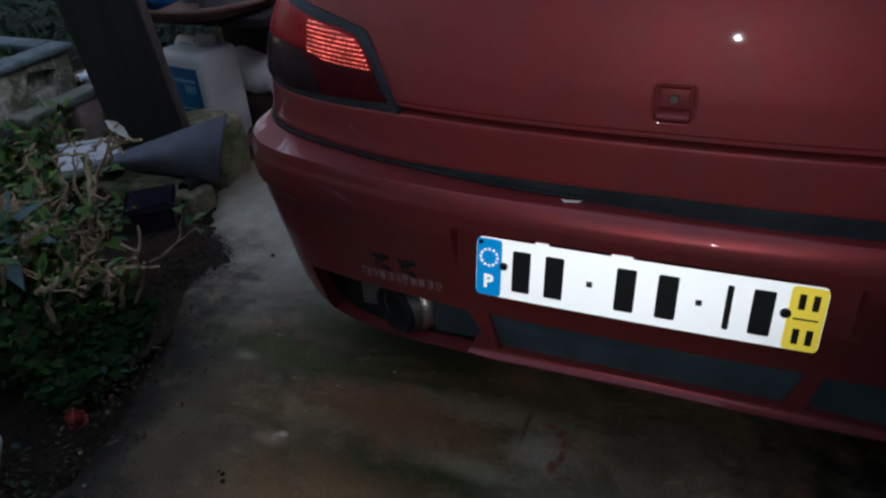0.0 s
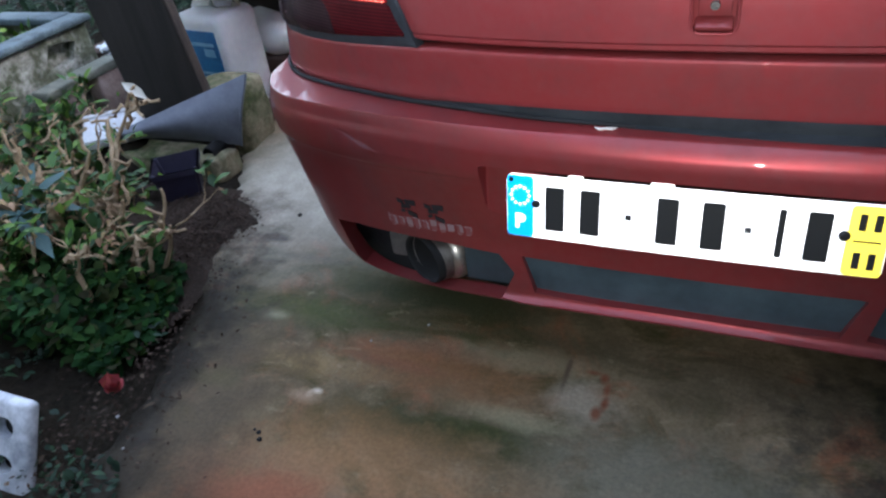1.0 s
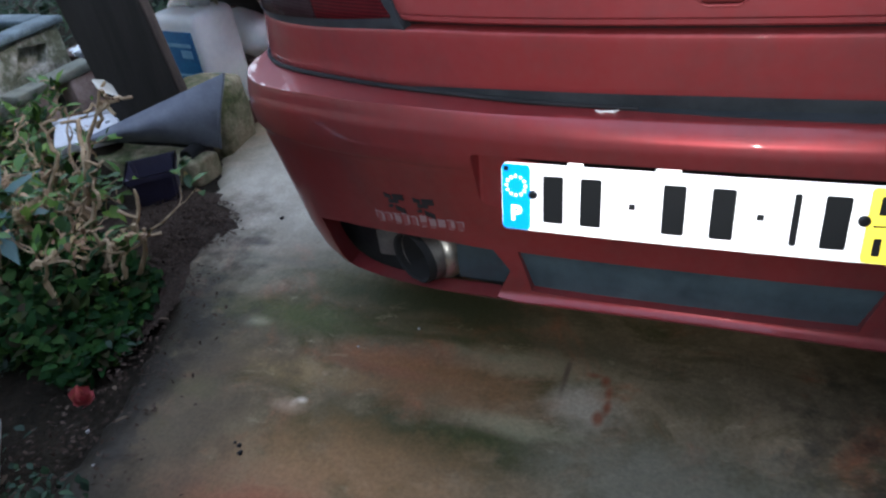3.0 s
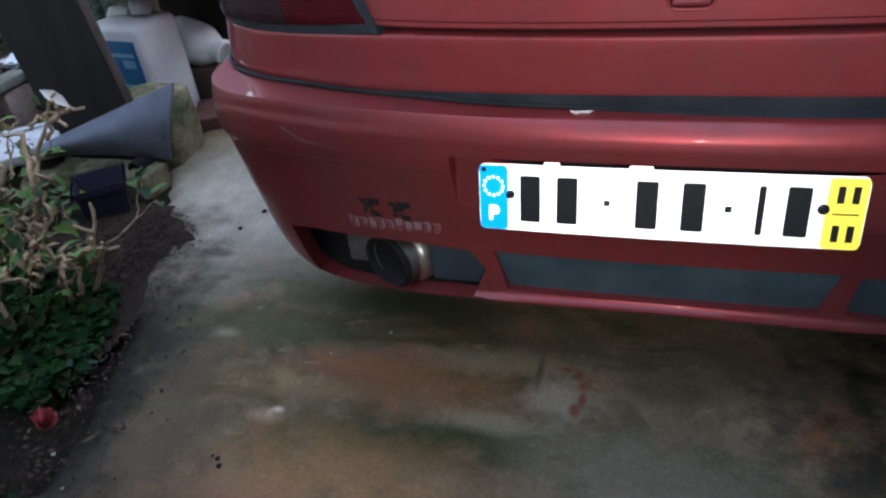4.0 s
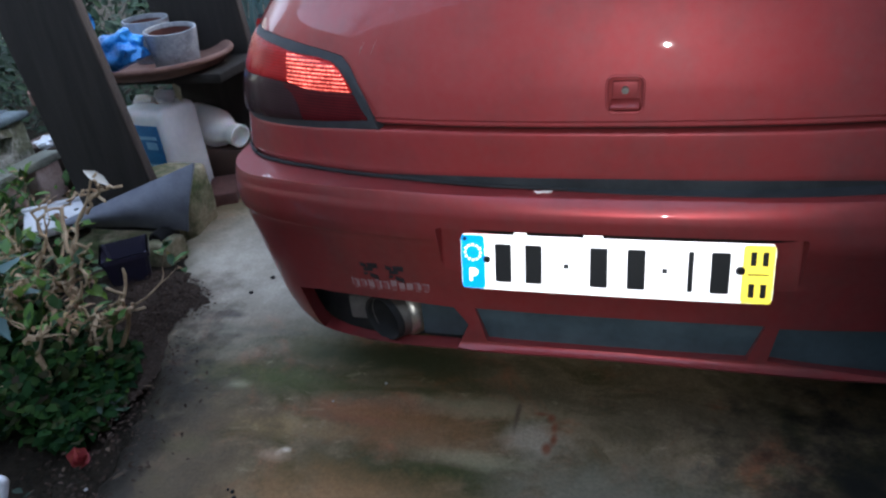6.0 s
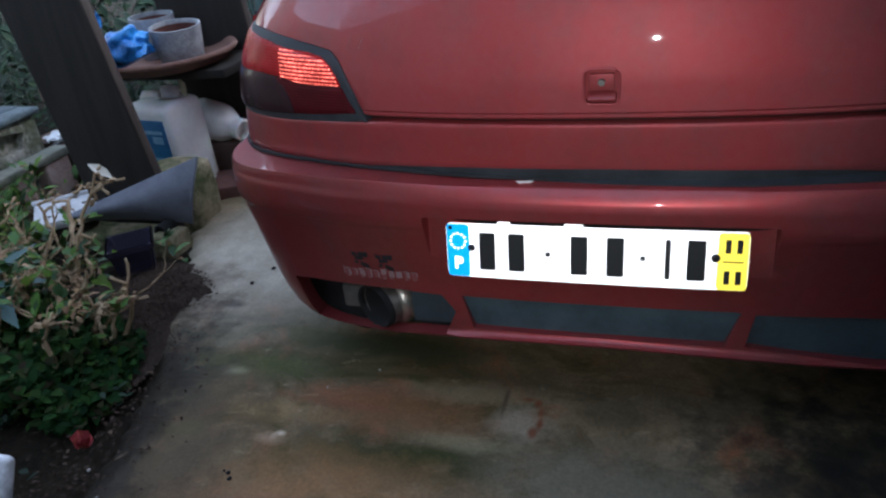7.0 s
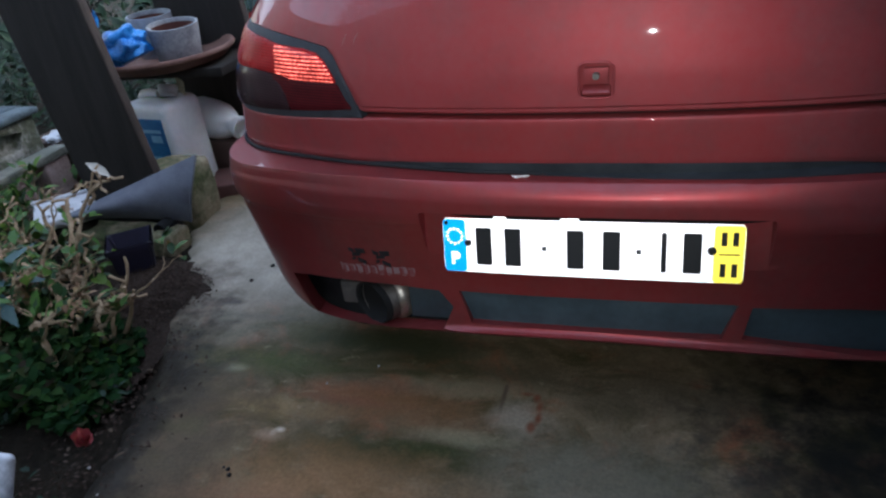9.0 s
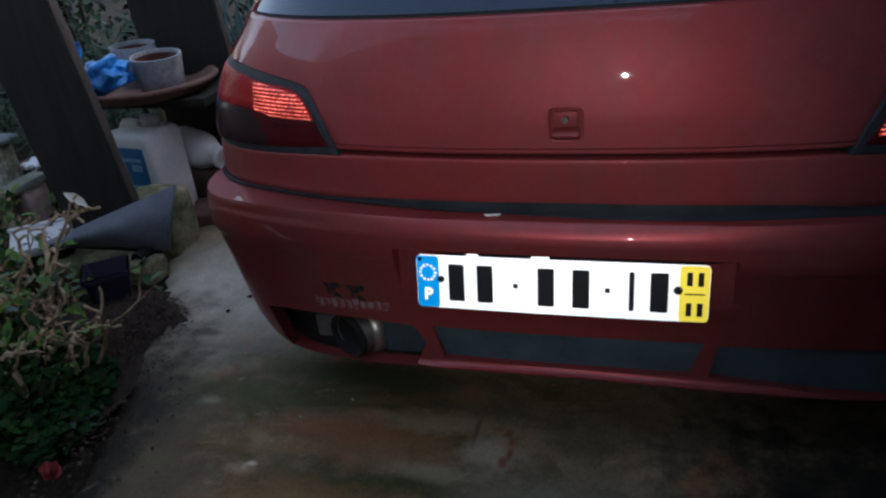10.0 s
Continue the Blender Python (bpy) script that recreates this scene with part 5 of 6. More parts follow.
def build_planter_box():
    box = thing("planter_box", "weathered white plastered planter box with blue-grey rim and dark hole", "planter")
    x0, x1, y0, y1, zt = -2.76, -2.246, 0.38, 1.018, 0.342
    front = part("front_wall", box_bm(x1 - 0.05, x1, y0, y1, -0.04, zt, 0.008, None, 3), plaster, box, sharp=50)
    hole = prism_bm([(y, z) for y, z in ((0.77, 0.216), (0.91, 0.236), (0.945, 0.294), (0.83, 0.318))], -0.04, 0.04)
    hole.transform(Matrix.Translation((x1, 0, 0)) @ Matrix.Rotation(radians(90), 4, "Z") @ Matrix.Diagonal((1, -1, 1, 1)))
    bmesh.ops.recalc_face_normals(hole, faces=hole.faces[:])
    cut(front, [hole])
    # black sheet paints the shade inside the hole
    part("hole_back", box_bm(x1 - 0.049, x1 - 0.042, 0.755, 0.96, 0.205, 0.328, 0.0), soot_shade_black, box, "dark hole")
    part("side_wall", box_bm(x0, x1 - 0.052, y0, y0 + 0.05, -0.04, zt, 0.008), plaster, box, sharp=50)
    part("side_wall", box_bm(x0, x1 - 0.052, y1 - 0.05, y1, -0.04, zt, 0.008), plaster, box, sharp=50)
    part("back_wall", box_bm(x0, x0 + 0.05, y0 + 0.052, y1 - 0.052, -0.04, zt, 0.008), plaster, box, sharp=50)
    part("planting_soil", box_bm(x0 + 0.052, x1 - 0.052, y0 + 0.052, y1 - 0.052, 0.20, 0.27, 0.004), soil, box, "dark planting soil")
    for a, b_, c_, d in ((x1 - 0.075, x1 + 0.022, y0 - 0.02, y1 + 0.02), (x0 - 0.02, x0 + 0.07, y0 - 0.02, y1 + 0.02)):
        part("rim", box_bm(a, b_, c_, d, zt + 0.001, zt + 0.026, 0.008), slate_blue, box, "blue-grey rim", sharp=50)
    for c_, d in ((y0 - 0.02, y0 + 0.07), (y1 - 0.07, y1 + 0.02)):
        part("rim", box_bm(x0 + 0.071, x1 - 0.076, c_, d, zt + 0.001, zt + 0.030, 0.008), slate_blue, box, "blue-grey rim", sharp=50)
    ledge = thing("wooden_rail", "weathered wooden rail lying on clay blocks", "rail")
    part("rail_body", box_bm(-2.205, -2.125, 0.66, 1.02, 0.182, 0.215, 0.005), wood_grey, ledge, sharp=50)
    for y in (0.74, 0.94):
        block = thing("clay_block", "pinkish clay block under a wooden rail", "block", group="clay blocks under the rail")
        part("block_body", box_bm(-2.20, -2.13, y - 0.06, y + 0.06, -0.04, 0.181, 0.006), clay_pink, block, sharp=50)
    jar = thing("terracotta_pot", "old terracotta pot standing behind a planter box", "flower pot")
    part("pot_wall", lathe_bm([(0.0, 0.0), (0.085, 0.0), (0.11, 0.20), (0.125, 0.20), (0.125, 0.25), (0.112, 0.25), (0.095, 0.08), (0.0, 0.07)], 32, Matrix.Translation((-2.36, 1.36, 0.12))), terracotta, jar, sharp=40)
    stand = thing("pot_block", "brown wooden block under an old pot", "block")
    part("block_body", box_bm(-2.50, -2.22, 1.25, 1.47, -0.04, 0.12, 0.01), wood_brown, stand, sharp=50)
    crate = thing("wooden_box", "brown wooden box standing behind a planter box", "box")
    part("box_body", box_bm(-2.37, -2.10, 1.045, 1.235, -0.04, 0.200, 0.006), wood_brown, crate, sharp=50)
    part("box_lid", box_bm(-2.375, -2.095, 1.0425, 1.238, 0.2005, 0.210, 0.003), wood_brown, crate, sharp=50)
    random.seed(11)
    bm = bmesh.new()
    bmesh.ops.create_icosphere(bm, subdivisions=3, radius=0.06)
    for v in bm.verts:
        v.co *= 1 + 0.5 * noise.noise(v.co * 40) + 0.35 * noise.noise(v.co * 90)
        v.co.z *= 0.35
    bm.transform(Matrix.Translation((-2.215, 1.085, 0.226)))
    ball = thing("crumpled_foil", "crumpled silver foil scrap on a wooden box", "foil")
    part("foil_body", bm, foil, ball, smooth=False)


def build_crate():
    crate = thing("plastic_crate", "grubby white plastic crate wall with dark holes, leaning on the soil", "crate")
    m = Matrix.Translation((-1.062, -0.398, 0.122)) @ Matrix.Rotation(radians(-32), 4, "X")
    body = part("crate_wall", box_bm(-0.46, 0.0, 0.0, 0.03, -0.20, 0.0, 0.014, m, 4), white_plastic, crate, sharp=50)
    tools = []
    for x in (-0.062, -0.17, -0.28, -0.39):
        for z, h in ((-0.058, 0.020), (-0.128, 0.017)):
            bm = prism_bm([(x + 0.026 * math.cos(a), z + h * math.sin(a)) for a in (2 * math.pi * i / 20 for i in range(20))], -0.02, 0.024)
            bm.transform(m)
            tools.append(bm)
    cut(body, tools)
    # black sheet behind the holes stands for the shade in the crate
    part("crate_inside", box_bm(-0.45, -0.012, 0.0225, 0.026, -0.19, -0.015, 0.0, m), soot_shade_black, crate, "dark inside seen in the holes")


# ---- plants ----
def leaf_into(bm, p, d, up, length, width, fold=0.25, droop=0.2):
    side = d.cross(up)
    if side.length < 1e-4:
        side = d.orthogonal()
    side.normalize()
    nrm = side.cross(d).normalized()
    rows = [(0.0, 0.06), (0.3, 0.85), (0.62, 0.9), (1.0, 0.03)]
    last = None
    for t, w in rows:
        c = p + d * (length * t) - nrm * (droop * length * t * t)
        a, m_, b = c - side * (w * width / 2) + nrm * (fold * w * width / 2), c, c + side * (w * width / 2) + nrm * (fold * w * width / 2)
        row = [bm.verts.new(v) for v in (a, m_, b)]
        if last:
            bm.faces.new((last[0], last[1], row[1], row[0]))
            bm.faces.new((last[1], last[2], row[2], row[1]))
        last = row


def rand_dir(rng, up=0.0):
    v = Vector((rng.gauss(0, 1), rng.gauss(0, 1), rng.gauss(0, 1) + up))
    return v.normalized()


def branch(rng, bm, tips, p, d, length, radius, depth, up=0.35, wild=0.55):
    n = 4
    pts, rads = [p], [radius]
    for k in range(n):
        d = (d + wild * 0.5 * rand_dir(rng, up)).normalized()
        p = p + d * (length / n)
        pts.append(p)
        rads.append(radius * (1 - 0.45 * (k + 1) / n))
    tube_into(bm, pts, rads, 5)
    tips.append((p, d, depth))
    if depth > 0:
        for _ in range(rng.choice((2, 2, 3))):
            k = rng.randint(2, n)
            branch(rng, bm, tips, pts[k], (d + 1.0 * rand_dir(rng, 0.3)).normalized(), length * rng.uniform(0.5, 0.8), rads[k] * 0.75, depth - 1, up, wild)


def build_shrub():
    rng = random.Random(21)
    shrub = thing("shrub", "straggly half-dry shrub with bare pale twigs and green leaves", "shrub")
    tips = []
    for k in range(40):
        y = rng.uniform(-0.16, 0.40)
        x = rng.uniform(-1.85, -1.20 if y < 0.10 else -1.56)
        bm = bmesh.new()
        branch(rng, bm, tips, Vector((x, y, -0.03)), Vector((rng.uniform(-0.25, 0.30), rng.uniform(-0.3, 0.3), 1)).normalized(), rng.uniform(0.13, 0.19), rng.uniform(0.008, 0.012), 2, 0.15, 0.95)
        part("stem", bm, bark, shrub)
    for k in range(26):
        bm = bmesh.new()
        p = Vector((rng.uniform(-1.62, -1.20), rng.uniform(-0.10, 0.16), rng.uniform(0.08, 0.18)))
        branch(rng, bm, tips, p, Vector((rng.uniform(-0.3, 0.6), rng.uniform(-0.5, 0.2), rng.uniform(0.3, 1))).normalized(), rng.uniform(0.07, 0.11), rng.uniform(0.009, 0.0125), 2, 0.1, 1.4)
        part("stem", bm, bark, shrub)
    # the few long bare twigs that stand clear of the leaves
    for pts in (((-1.36, 0.16, 0.16), (-1.33, 0.19, 0.28), (-1.28, 0.22, 0.38), (-1.235, 0.245, 0.455)), ((-1.28, 0.22, 0.36), (-1.255, 0.23, 0.40), (-1.20, 0.235, 0.425)),
                ((-1.24, 0.06, 0.08), (-1.19, 0.09, 0.13), (-1.15, 0.11, 0.18), (-1.14, 0.125, 0.26)), ((-1.17, 0.10, 0.15), (-1.13, 0.085, 0.165), (-1.09, 0.07, 0.20)),
                ((-1.20, 0.05, 0.06), (-1.17, 0.06, 0.12), (-1.185, 0.09, 0.17), (-1.16, 0.12, 0.19)), ((-1.30, 0.10, 0.14), (-1.27, 0.13, 0.21), (-1.29, 0.16, 0.27), (-1.25, 0.17, 0.30)),
                ((-1.42, 0.25, 0.22), (-1.47, 0.32, 0.31), (-1.44, 0.36, 0.34), (-1.40, 0.37, 0.35)), ((-1.62, 0.28, 0.16), (-1.66, 0.30, 0.24), (-1.70, 0.32, 0.28)),
                ((-1.52, 0.10, 0.15), (-1.55, 0.10, 0.30), (-1.58, 0.12, 0.38)), ((-1.45, 0.15, 0.20), (-1.40, 0.18, 0.30), (-1.43, 0.20, 0.36), (-1.38, 0.22, 0.40))):
        ends = [Vector(p) for p in pts]
        vs = []
        for a, e in zip(ends, ends[1:]):
            vs += [a.lerp(e, k / 4) + 0.006 * rand_dir(rng) for k in range(4)]
        vs.append(ends[-1])
        bm = bmesh.new()
        tube_into(bm, vs, [(0.0058 - 0.0030 * i / (len(vs) - 1)) * rng.uniform(0.8, 1.3) for i in range(len(vs))], 6)
        for _ in range(4):
            k = rng.randrange(2, len(vs))
            d = (rand_dir(rng, 0.5) + Vector((0.2, -0.3, 0))).normalized()
            mid = vs[k] + 0.02 * d + 0.005 * rand_dir(rng)
            tip = mid + 0.022 * (d + 0.6 * rand_dir(rng, 0.4)).normalized()
            tube_into(bm, [vs[k], mid, tip], [0.0042, 0.0036, 0.0042], 5)
        part("twig", bm, bark, shrub)
    green, dry = bmesh.new(), bmesh.new()
    for p, d, depth in tips:
        if p.z < 0.03:
            continue
        high = p.z > 0.17
        if rng.random() < (0.34 if high else 0.7):
            for _ in range(rng.randint(2, 5)):
                leaf_into(green, p + 0.015 * rand_dir(rng), (d + 1.1 * rand_dir(rng, 0.2)).normalized(), Vector((0, 0, 1)), rng.uniform(0.026, 0.056), rng.uniform(0.017, 0.032))
        if rng.random() < (0.5 if high else 0.2):
            for _ in range(rng.randint(1, 4)):
                leaf_into(dry, p + 0.012 * rand_dir(rng), (d + 1.3 * rand_dir(rng)).normalized(), Vector((0, 0, 1)), rng.uniform(0.010, 0.028), rng.uniform(0.007, 0.016), 0.7, 0.6)
    part("leaves", green, leaf_green, shrub, "glossy green leaves", sharp=180)
    part("dry_leaves", dry, leaf_dry, shrub, "withered brown leaves", sharp=180)
    pale = bmesh.new()
    leaf_into(pale, Vector((-1.20, 0.235, 0.425)), Vector((-0.78, 0.1, 0.42)).normalized(), Vector((0.5, -0.5, 0.6)), 0.085, 0.026, 0.7, 0.1)
    part("withered_leaf", pale, leaf_pale, shrub, "pale withered leaf", sharp=180)
    # broad blue-green leaves of a rosette at its foot
    plant = thing("rosette_plant", "blue-green broad-leaved plant in the shrub", "plant")
    c = Vector((-1.53, 0.03, 0.20))
    for a, e, ln in ((10, 12, 0.20), (-25, -6, 0.20), (60, 30, 0.17), (120, 25, 0.18), (170, 15, 0.2), (230, 20, 0.18), (-70, 5, 0.16)):
        bm = bmesh.new()
        leaf_into(bm, c, Vector((math.cos(radians(a)) * math.cos(radians(e)), math.sin(radians(a)) * math.cos(radians(e)), math.sin(radians(e)))), Vector((0, 0, 1)), ln, 0.055, 0.35, 0.12)
        part("blade", bm, leaf_teal, plant, sharp=180)
    bm = bmesh.new()
    tube_into(bm, [Vector((-1.54, 0.03, -0.03)), c], [0.014, 0.012], 7)
    part("stalk", bm, leaf_teal, plant)


def build_ivy():
    rng = random.Random(4)
    bm = bmesh.new()
    for _ in range(3000):
        y = rng.uniform(-0.20, 0.20)
        edge = interp(y, [(-0.2, -1.10), (0.0, -1.13), (0.12, -1.18), (0.20, -1.32)]) + 0.03 * noise.noise((y * 9, 2, 5))
        x = edge - abs(rng.gauss(0, 0.22))
        top = min(0.02 + 0.6 * (edge - x), 0.14) + 0.04 * noise.noise((x * 8, y * 8, 2))
        z = rng.uniform(0.0, max(top, 0.015))
        leaf_into(bm, Vector((x, y, z)), (rand_dir(rng, 0.2) + Vector((0.5, -0.3, 0.1))).normalized(), Vector((0.2, -0.2, 1)), rng.uniform(0.016, 0.046), rng.uniform(0.013, 0.034), 0.2, 0.35)
    tagged(link_mesh("ground_cover", bm, leaf_cover, sharp=180), "dense green ground cover spilling toward the concrete", "ground cover", kind="stuff")
    bm = bmesh.new()
    for _ in range(1500):
        y = rng.uniform(-0.75, 0.0)
        x = rng.uniform(-1.9, -1.12 + 0.09 * noise.noise((y * 6, 9, 1)))
        if noise.noise((x * 5, y * 5, 7)) < -0.05:
            continue
        leaf_into(bm, Vector((x, y, rng.uniform(-0.02, 0.035))), rand_dir(rng, 0.6), Vector((0, 0, 1)), rng.uniform(0.015, 0.035), rng.uniform(0.008, 0.018))
    for _ in range(260):
        y = rng.uniform(-0.62, -0.40)
        x = rng.gauss(-0.96, 0.06)
        leaf_into(bm, Vector((x, y, rng.uniform(-0.01, 0.02))), rand_dir(rng, 0.6), Vector((0, 0, 1)), rng.uniform(0.012, 0.026), rng.uniform(0.008, 0.014))
    tagged(link_mesh("weeds", bm, leaf_dark, sharp=180), "low dark weeds on the soil", "weeds", kind="stuff")


def build_bed_shrubs():
    """Leafy stalks between the shrub and the planter box."""
    rng = random.Random(77)
    for x, y, n, h in ((-2.07, 0.60, 9, 0.13), (-2.14, 0.38, 9, 0.17), (-2.0, 0.18, 8, 0.16)):
        plant = thing("leafy_plant", "loose green plant with some withered leaves in the bed", "plant", group="leafy plants in the bed")
        tips = []
        for _ in range(n):
            bm = bmesh.new()
            branch(rng, bm, tips, Vector((x + rng.uniform(-0.07, 0.07), y + rng.uniform(-0.07, 0.07), -0.03)), Vector((rng.uniform(-0.4, 0.4), rng.uniform(-0.4, 0.4), 1)).normalized(), h * rng.uniform(0.8, 1.2), rng.uniform(0.004, 0.007), 2, 0.2, 0.9)
            part("stem", bm, bark, plant)
        green, dry = bmesh.new(), bmesh.new()
        for p, d, depth in tips:
            if p.z < 0.02:
                continue
            for _ in range(rng.randint(2, 5)):
                leaf_into(green, p + 0.02 * rand_dir(rng), (d + 1.1 * rand_dir(rng, 0.2)).normalized(), Vector((0, 0, 1)), rng.uniform(0.025, 0.06), rng.uniform(0.014, 0.03))
            for _ in range(rng.randint(0, 2)):
                leaf_into(dry, p + 0.012 * rand_dir(rng), (d + 1.3 * rand_dir(rng)).normalized(), Vector((0, 0, 1)), rng.uniform(0.012, 0.035), rng.uniform(0.008, 0.016), 0.6, 0.6)
        part("leaves", green, leaf_green, plant, "green leaves", sharp=180)
        part("dry_leaves", dry, leaf_dry, plant, "withered brown leaves", sharp=180)


def build_back_plants():
    rng = random.Random(8)
    bm = bmesh.new()
    for _ in range(2600):
        x, y = rng.uniform(-3.0, -1.55), rng.uniform(0.35, 1.0)
        if -2.05 < x < -1.4 and y > 0.42 or -2.77 < x < -2.10 and y > 0.38:
            continue
        z = rng.uniform(-0.02, 0.05 + 0.10 * max(noise.noise((x * 4, y * 4, 3)), 0) * 2)
        leaf_into(bm, Vector((x, y, z)), rand_dir(rng, 0.7), Vector((0, 0, 1)), rng.uniform(0.02, 0.06), rng.uniform(0.01, 0.026))
    for _ in range(700):
        x, y = rng.uniform(-2.66, -2.30), rng.uniform(0.48, 1.0)
        leaf_into(bm, Vector((x, y, 0.27 + rng.uniform(0, 0.07))), rand_dir(rng, 0.7), Vector((0, 0, 1)), rng.uniform(0.02, 0.06), rng.uniform(0.01, 0.026))
    tagged(link_mesh("bed_plants", bm, leaf_green, sharp=180), "low mixed green plants in the bed", "plants", kind="stuff")
    # tall dark hedge behind a plant stand, of many small leaves on rough stems
    hedge = thing("hedge", "tall dark green hedge behind a plant stand", "hedge")
    bm = bmesh.new()
    for _ in range(40):
        st = bmesh.new()
        x = rng.uniform(-5.0, -0.9)
        y = rng.uniform(2.6, 3.3)
        tube_into(st, [Vector((x, y, -0.05)), Vector((x + rng.uniform(-0.1, 0.1), y, 0.7)), Vector((x + rng.uniform(-0.2, 0.2), y, rng.uniform(1.3, 1.9)))], [0.02, 0.014, 0.005], 5)
        part("hedge_stem", st, wood_dark, hedge)
    for _ in range(11000):
        x = rng.uniform(-5.4, -0.7)
        y = 2.45 + abs(rng.gauss(0, 0.35)) + 0.15 * noise.noise((x * 2, 0, 0))
        z = rng.uniform(0.0, 1.75 + 0.3 * noise.noise((x * 1.5, y, 4)))
        if noise.noise((x * 2.4, y * 2.4, z * 2.4)) < -0.28:
            continue
        leaf_into(bm, Vector((x, y, z)), rand_dir(rng, 0.3), Vector((0, -0.5, 1)), rng.uniform(0.035, 0.08), rng.uniform(0.02, 0.045))
    part("hedge_leaves", bm, leaf_dark, hedge, sharp=180)
    bm = bmesh.new()
    for _ in range(2600):
        x, y = rng.uniform(-3.9, -2.1), rng.uniform(1.55, 2.35)
        top = 0.55 + 0.35 * noise.noise((x * 2, y * 2, 1))
        leaf_into(bm, Vector((x, y, rng.uniform(0, max(top, 0.1)))), rand_dir(rng, 0.4), Vector((0, -0.5, 1)), rng.uniform(0.03, 0.09), rng.uniform(0.015, 0.035))
    bush = thing("leafy_bush", "dark leafy bush at the back of the bed", "bush")
    part("bush_leaves", bm, leaf_dark, bush, sharp=180)
    # pale tall stalks and a grey pipe seen in the gap beside the car
    bm = bmesh.new()
    for _ in range(240):
        x, y = rng.uniform(-2.3, -1.2), rng.uniform(1.9, 2.4)
        d = Vector((rng.uniform(-0.25, 0.25), rng.uniform(-0.2, 0.1), 1)).normalized()
        leaf_into(bm, Vector((x, y, rng.uniform(0, 0.35))), d, Vector((0, -1, 0.2)), rng.uniform(0.2, 0.5), rng.uniform(0.01, 0.022), 0.3, 0.25)
    stalks = thing("tall_grass", "tall pale green grass blades behind a plant stand", "grass")
    part("grass_blades", bm, leaf_teal, stalks, sharp=180)
    pipe = thing("grey_pipe", "grey plastic pipe lying behind a plant stand", "pipe")
    bm = bmesh.new()
    tube_into(bm, [Vector((-2.1, 1.80, 0.40)), Vector((-1.7, 1.76, 0.425)), Vector((-1.25, 1.72, 0.45))], [0.03, 0.03, 0.03], 16)
    part("pipe_body", bm, slate_blue, pipe)
    rest = thing("pipe_trestle", "dark wooden post holding a grey pipe", "post")
    part("post_body", box_bm(-2.02, -1.96, 1.76, 1.82, -0.05, 0.372, 0.004), wood_dark, rest)
    part("post_body", box_bm(-1.32, -1.26, 1.69, 1.75, -0.05, 0.416, 0.004), wood_dark, rest)


def build_unseen_hedge():
    """An unseen hedge over the wall, added to block sky and soften its reflection, thinning out towards its top."""
    rng = random.Random(15)
    hedge = thing("unseen_tall_hedge", "dark hedge added out of view to soften reflections on the car", "hedge")
    for _ in range(30):
        st = bmesh.new()
        x, y = rng.uniform(-5.5, 1.6), rng.uniform(-3.2, -2.6)
        tube_into(st, [Vector((x, y, -0.05)), Vector((x + rng.uniform(-0.1, 0.1), y, 1.2)), Vector((x + rng.uniform(-0.3, 0.3), y, rng.uniform(2.0, 3.0)))], [0.03, 0.02, 0.006], 5)
        part("hedge_stem", st, wood_dark, hedge)
    bm = bmesh.new()
    for _ in range(13000):
        x = rng.uniform(-6.0, 1.9)
        f = rng.random()
        z = 1.9 + 3.0 * (1 - math.sqrt(1 - f)) + 0.5 * noise.noise((x * 0.9, 0, 3)) + 0.15 * (x + 2)
        leaf_into(bm, Vector((x, -2.9 + rng.gauss(0, 0.18), z)), rand_dir(rng, 0.3), Vector((0, 0.5, 1)), rng.uniform(0.05, 0.10), rng.uniform(0.035, 0.06))
    part("hedge_leaves", bm, leaf_dark, hedge, sharp=180)


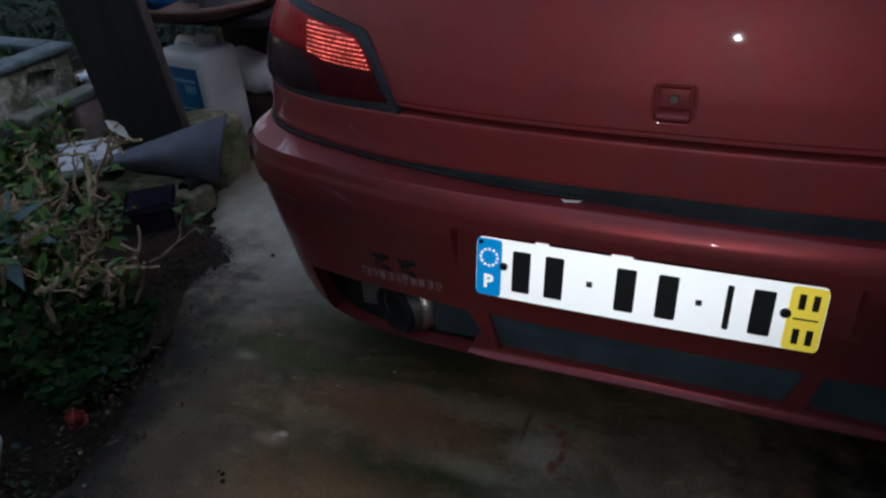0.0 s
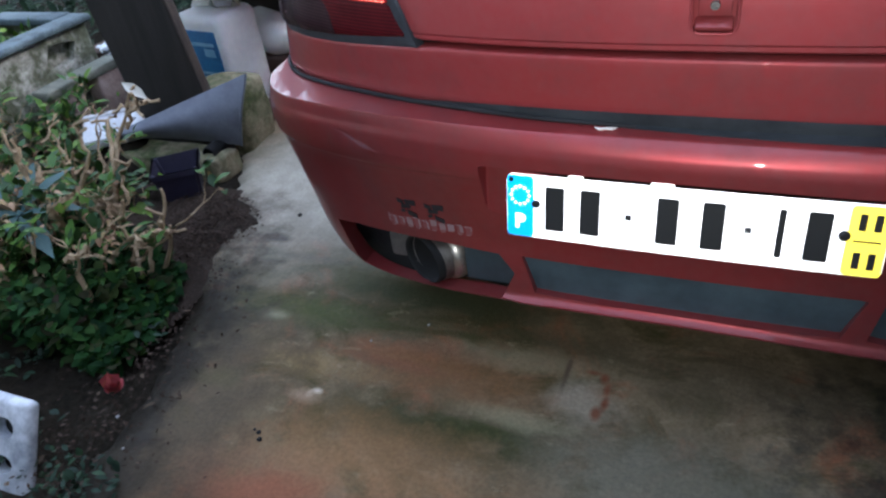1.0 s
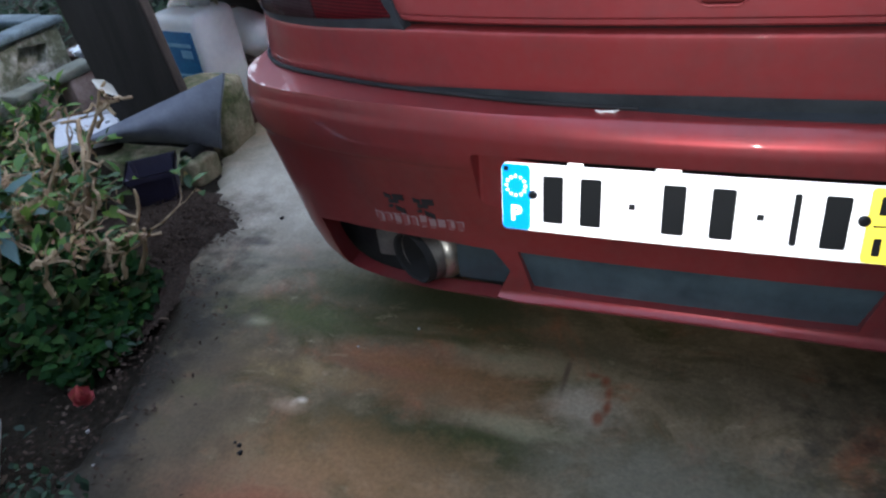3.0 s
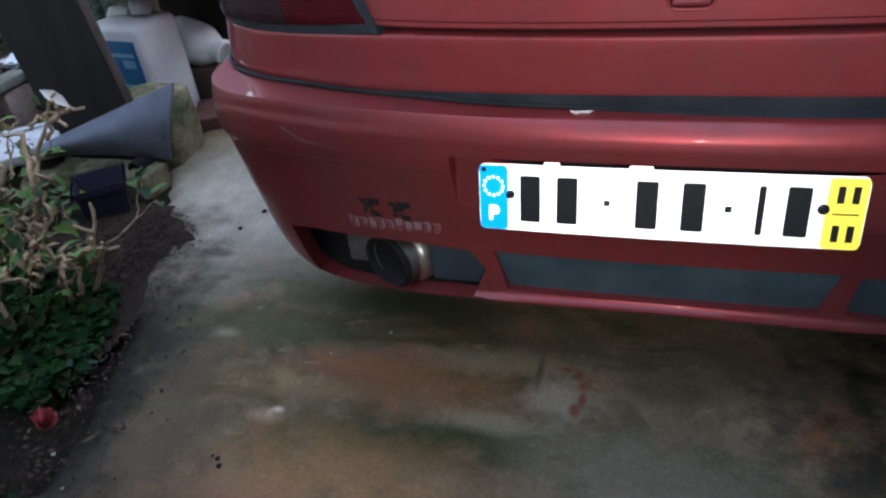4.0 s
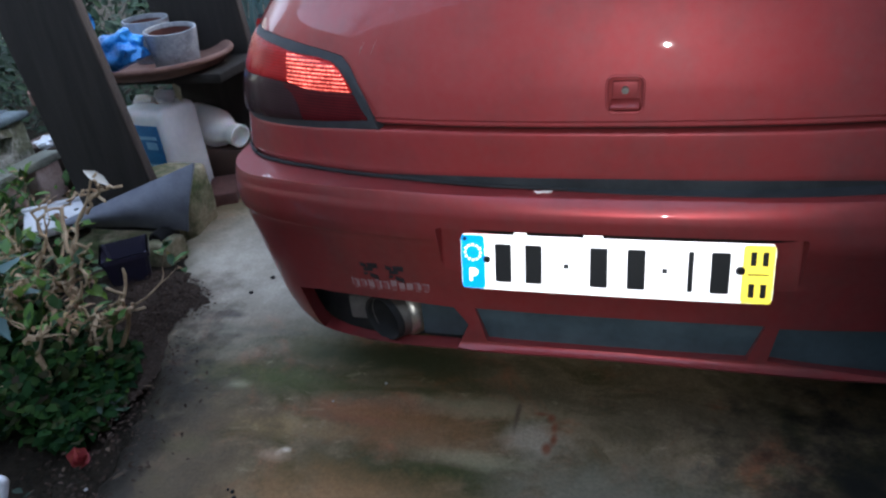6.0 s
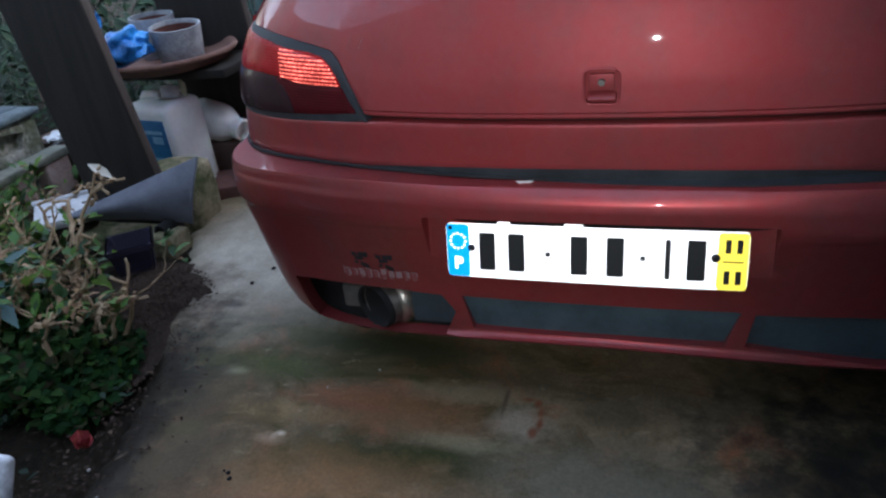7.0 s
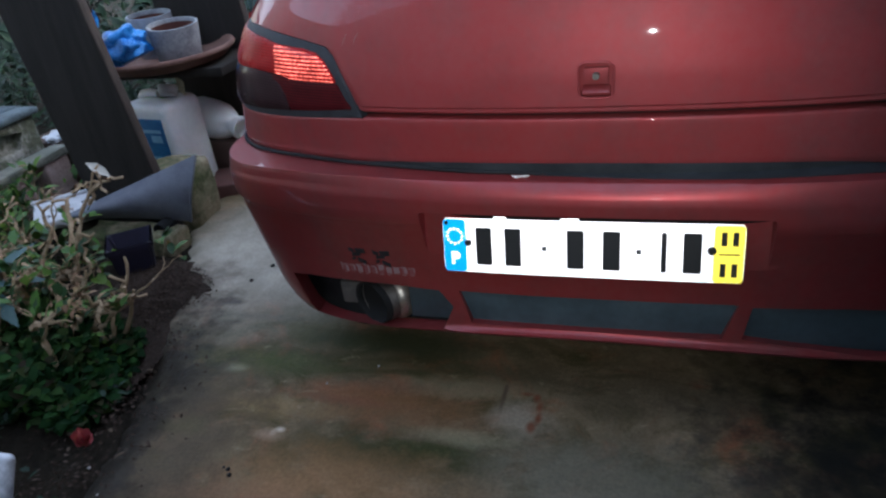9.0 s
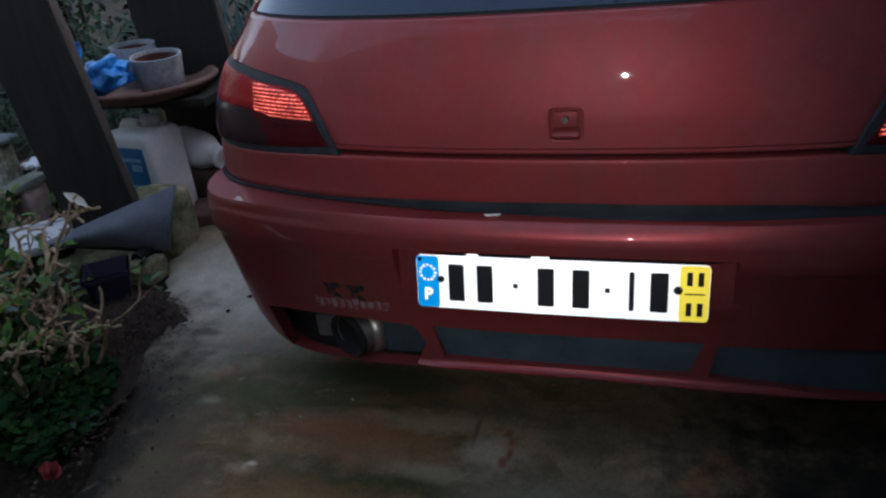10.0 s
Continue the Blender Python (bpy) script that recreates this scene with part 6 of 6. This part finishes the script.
def build_debris():
    rng = random.Random(31)
    flower = thing("fallen_flower", "fallen pink-red flower on the dark soil", "flower")
    bm = bmesh.new()
    for k in range(18):
        a = k * 2.4
        d = Vector((math.cos(a), math.sin(a), 0.15 + 0.13 * k)).normalized()
        leaf_into(bm, Vector((-1.045, -0.252, 0.010 + 0.001 * k)), d, Vector((0, 0, 1)), rng.uniform(0.022, 0.034), rng.uniform(0.034, 0.046), 0.35, -0.45)
    part("petals", bm, petal, flower, sharp=180)
    # soil spilt over the edge of the concrete, and crumbs of it about
    def spill(x, y):
        tip = interp(y, [(-0.05, -1.24), (0.10, -1.215), (0.20, -1.205), (0.30, -1.14), (0.38, -1.125), (0.45, -1.18), (0.52, -1.36)]) + 0.03 * noise.noise((x * 14, y * 14, 5)) + 0.022 * noise.noise((x * 55, y * 55, 9))
        return min(max((tip - x) / 0.12, 0), 1) * min(max((0.53 - y) / 0.08, 0), 1) * min(max((y + 0.05) / 0.1, 0), 1)

    pts = [[(x, y, -0.006 + 0.024 * spill(x, y) ** 0.8 + 0.006 * spill(x, y) * noise.noise((x * 60, y * 60, 2))) for x in spread(-1.62, -1.09, 90)] for y in spread(-0.06, 0.54, 100)]
    tagged(link_mesh("spilt_soil", grid_bm(pts), spill_soil), "dark brown crumbly soil spilt on the concrete", "soil", kind="structure")
    bm = bmesh.new()
    for n in range(4200):
        if n < 3000:
            y = rng.gauss(0.30, 0.13)
            x = rng.gauss(-1.30, 0.08)
            if spill(x, y) < 0.05 and spill(x - 0.035, y) < 0.05:
                continue
        else:
            y = rng.uniform(-0.8, 0.2)
            x = edge_x(y) + rng.gauss(0.0, 0.07)
        p = Vector((x, y, 0.004 + 0.02 * spill(x, y) ** 0.6 + rng.random() * 0.006))
        d = rand_dir(rng)
        d.z *= 0.3
        leaf_into(bm, p, d.normalized(), Vector((0, 0, 1)), rng.uniform(0.005, 0.014), rng.uniform(0.003, 0.008))
    tagged(link_mesh("mulch", bm, leafy("mulch_bits", [(0.025, 0.017, 0.013), (0.04, 0.027, 0.021), (0.07, 0.05, 0.04)], 0.95, 0.05), sharp=180), "dark crumbled mulch spilt on the concrete", "mulch", kind="stuff")
    bm = bmesh.new()
    for _ in range(18):
        y = rng.uniform(-0.7, 0.02)
        x = rng.gauss(-1.06, 0.09)
        d = rand_dir(rng)
        d.z *= 0.25
        leaf_into(bm, Vector((x, y, 0.004 + rng.random() * 0.01)), d.normalized(), Vector((0, 0, 1)), rng.uniform(0.008, 0.03), rng.uniform(0.004, 0.012))
    tagged(link_mesh("leaf_litter", bm, leafy("litter", [(0.06, 0.042, 0.028), (0.11, 0.075, 0.05)], 0.9), sharp=180), "scattered brown leaf litter on the border", "leaf litter", kind="stuff")

    def pebble(x, y, r, material, label):
        b = bmesh.new()
        bmesh.ops.create_icosphere(b, subdivisions=2, radius=r)
        for v in b.verts:
            v.co *= 1 + 0.3 * noise.noise(v.co * (1.5 / r))
            v.co.z *= 0.6
        b.transform(Matrix.Translation((x, y, r * 0.4)))
        tagged(link_mesh("pebble", b, material), label, "pebble", "pebbles on the drive")

    for x, y, r in ((-0.499, 0.107, 0.0035), (-0.60, 0.03, 0.0025), (-1.00, -0.30, 0.004), (-0.93, -0.36, 0.003)):
        pebble(x, y, r, stone_grey, "small pale pebble on the concrete")
    for x, y, r in ((-1.004, 0.526, 0.0075), (-1.03, 0.439, 0.0065), (-0.694, -0.252, 0.0045), (-0.683, -0.266, 0.005), (-0.706, -0.248, 0.003)):
        pebble(x, y, r, soot_shade_black, "small black crumb on the concrete")


build_stand()
build_saucer()
build_clay_pot(-1.785, 1.285, 0.484, 0.084, 0.155, 3, 20, "lime-crusted clay pot standing in a saucer")
build_clay_pot(-1.597, 1.160, 0.487, 0.091, 0.134, 5, 200, "grey lime-stained clay pot leaning in a saucer")
build_bag()
build_jerrycan()
build_bottle()
build_kerb_block()
build_sheet()
build_square_pot()
build_tray()
build_planter_box()
build_crate()
build_shrub()
build_ivy()
build_bed_shrubs()
build_back_plants()
build_unseen_hedge()
build_debris()
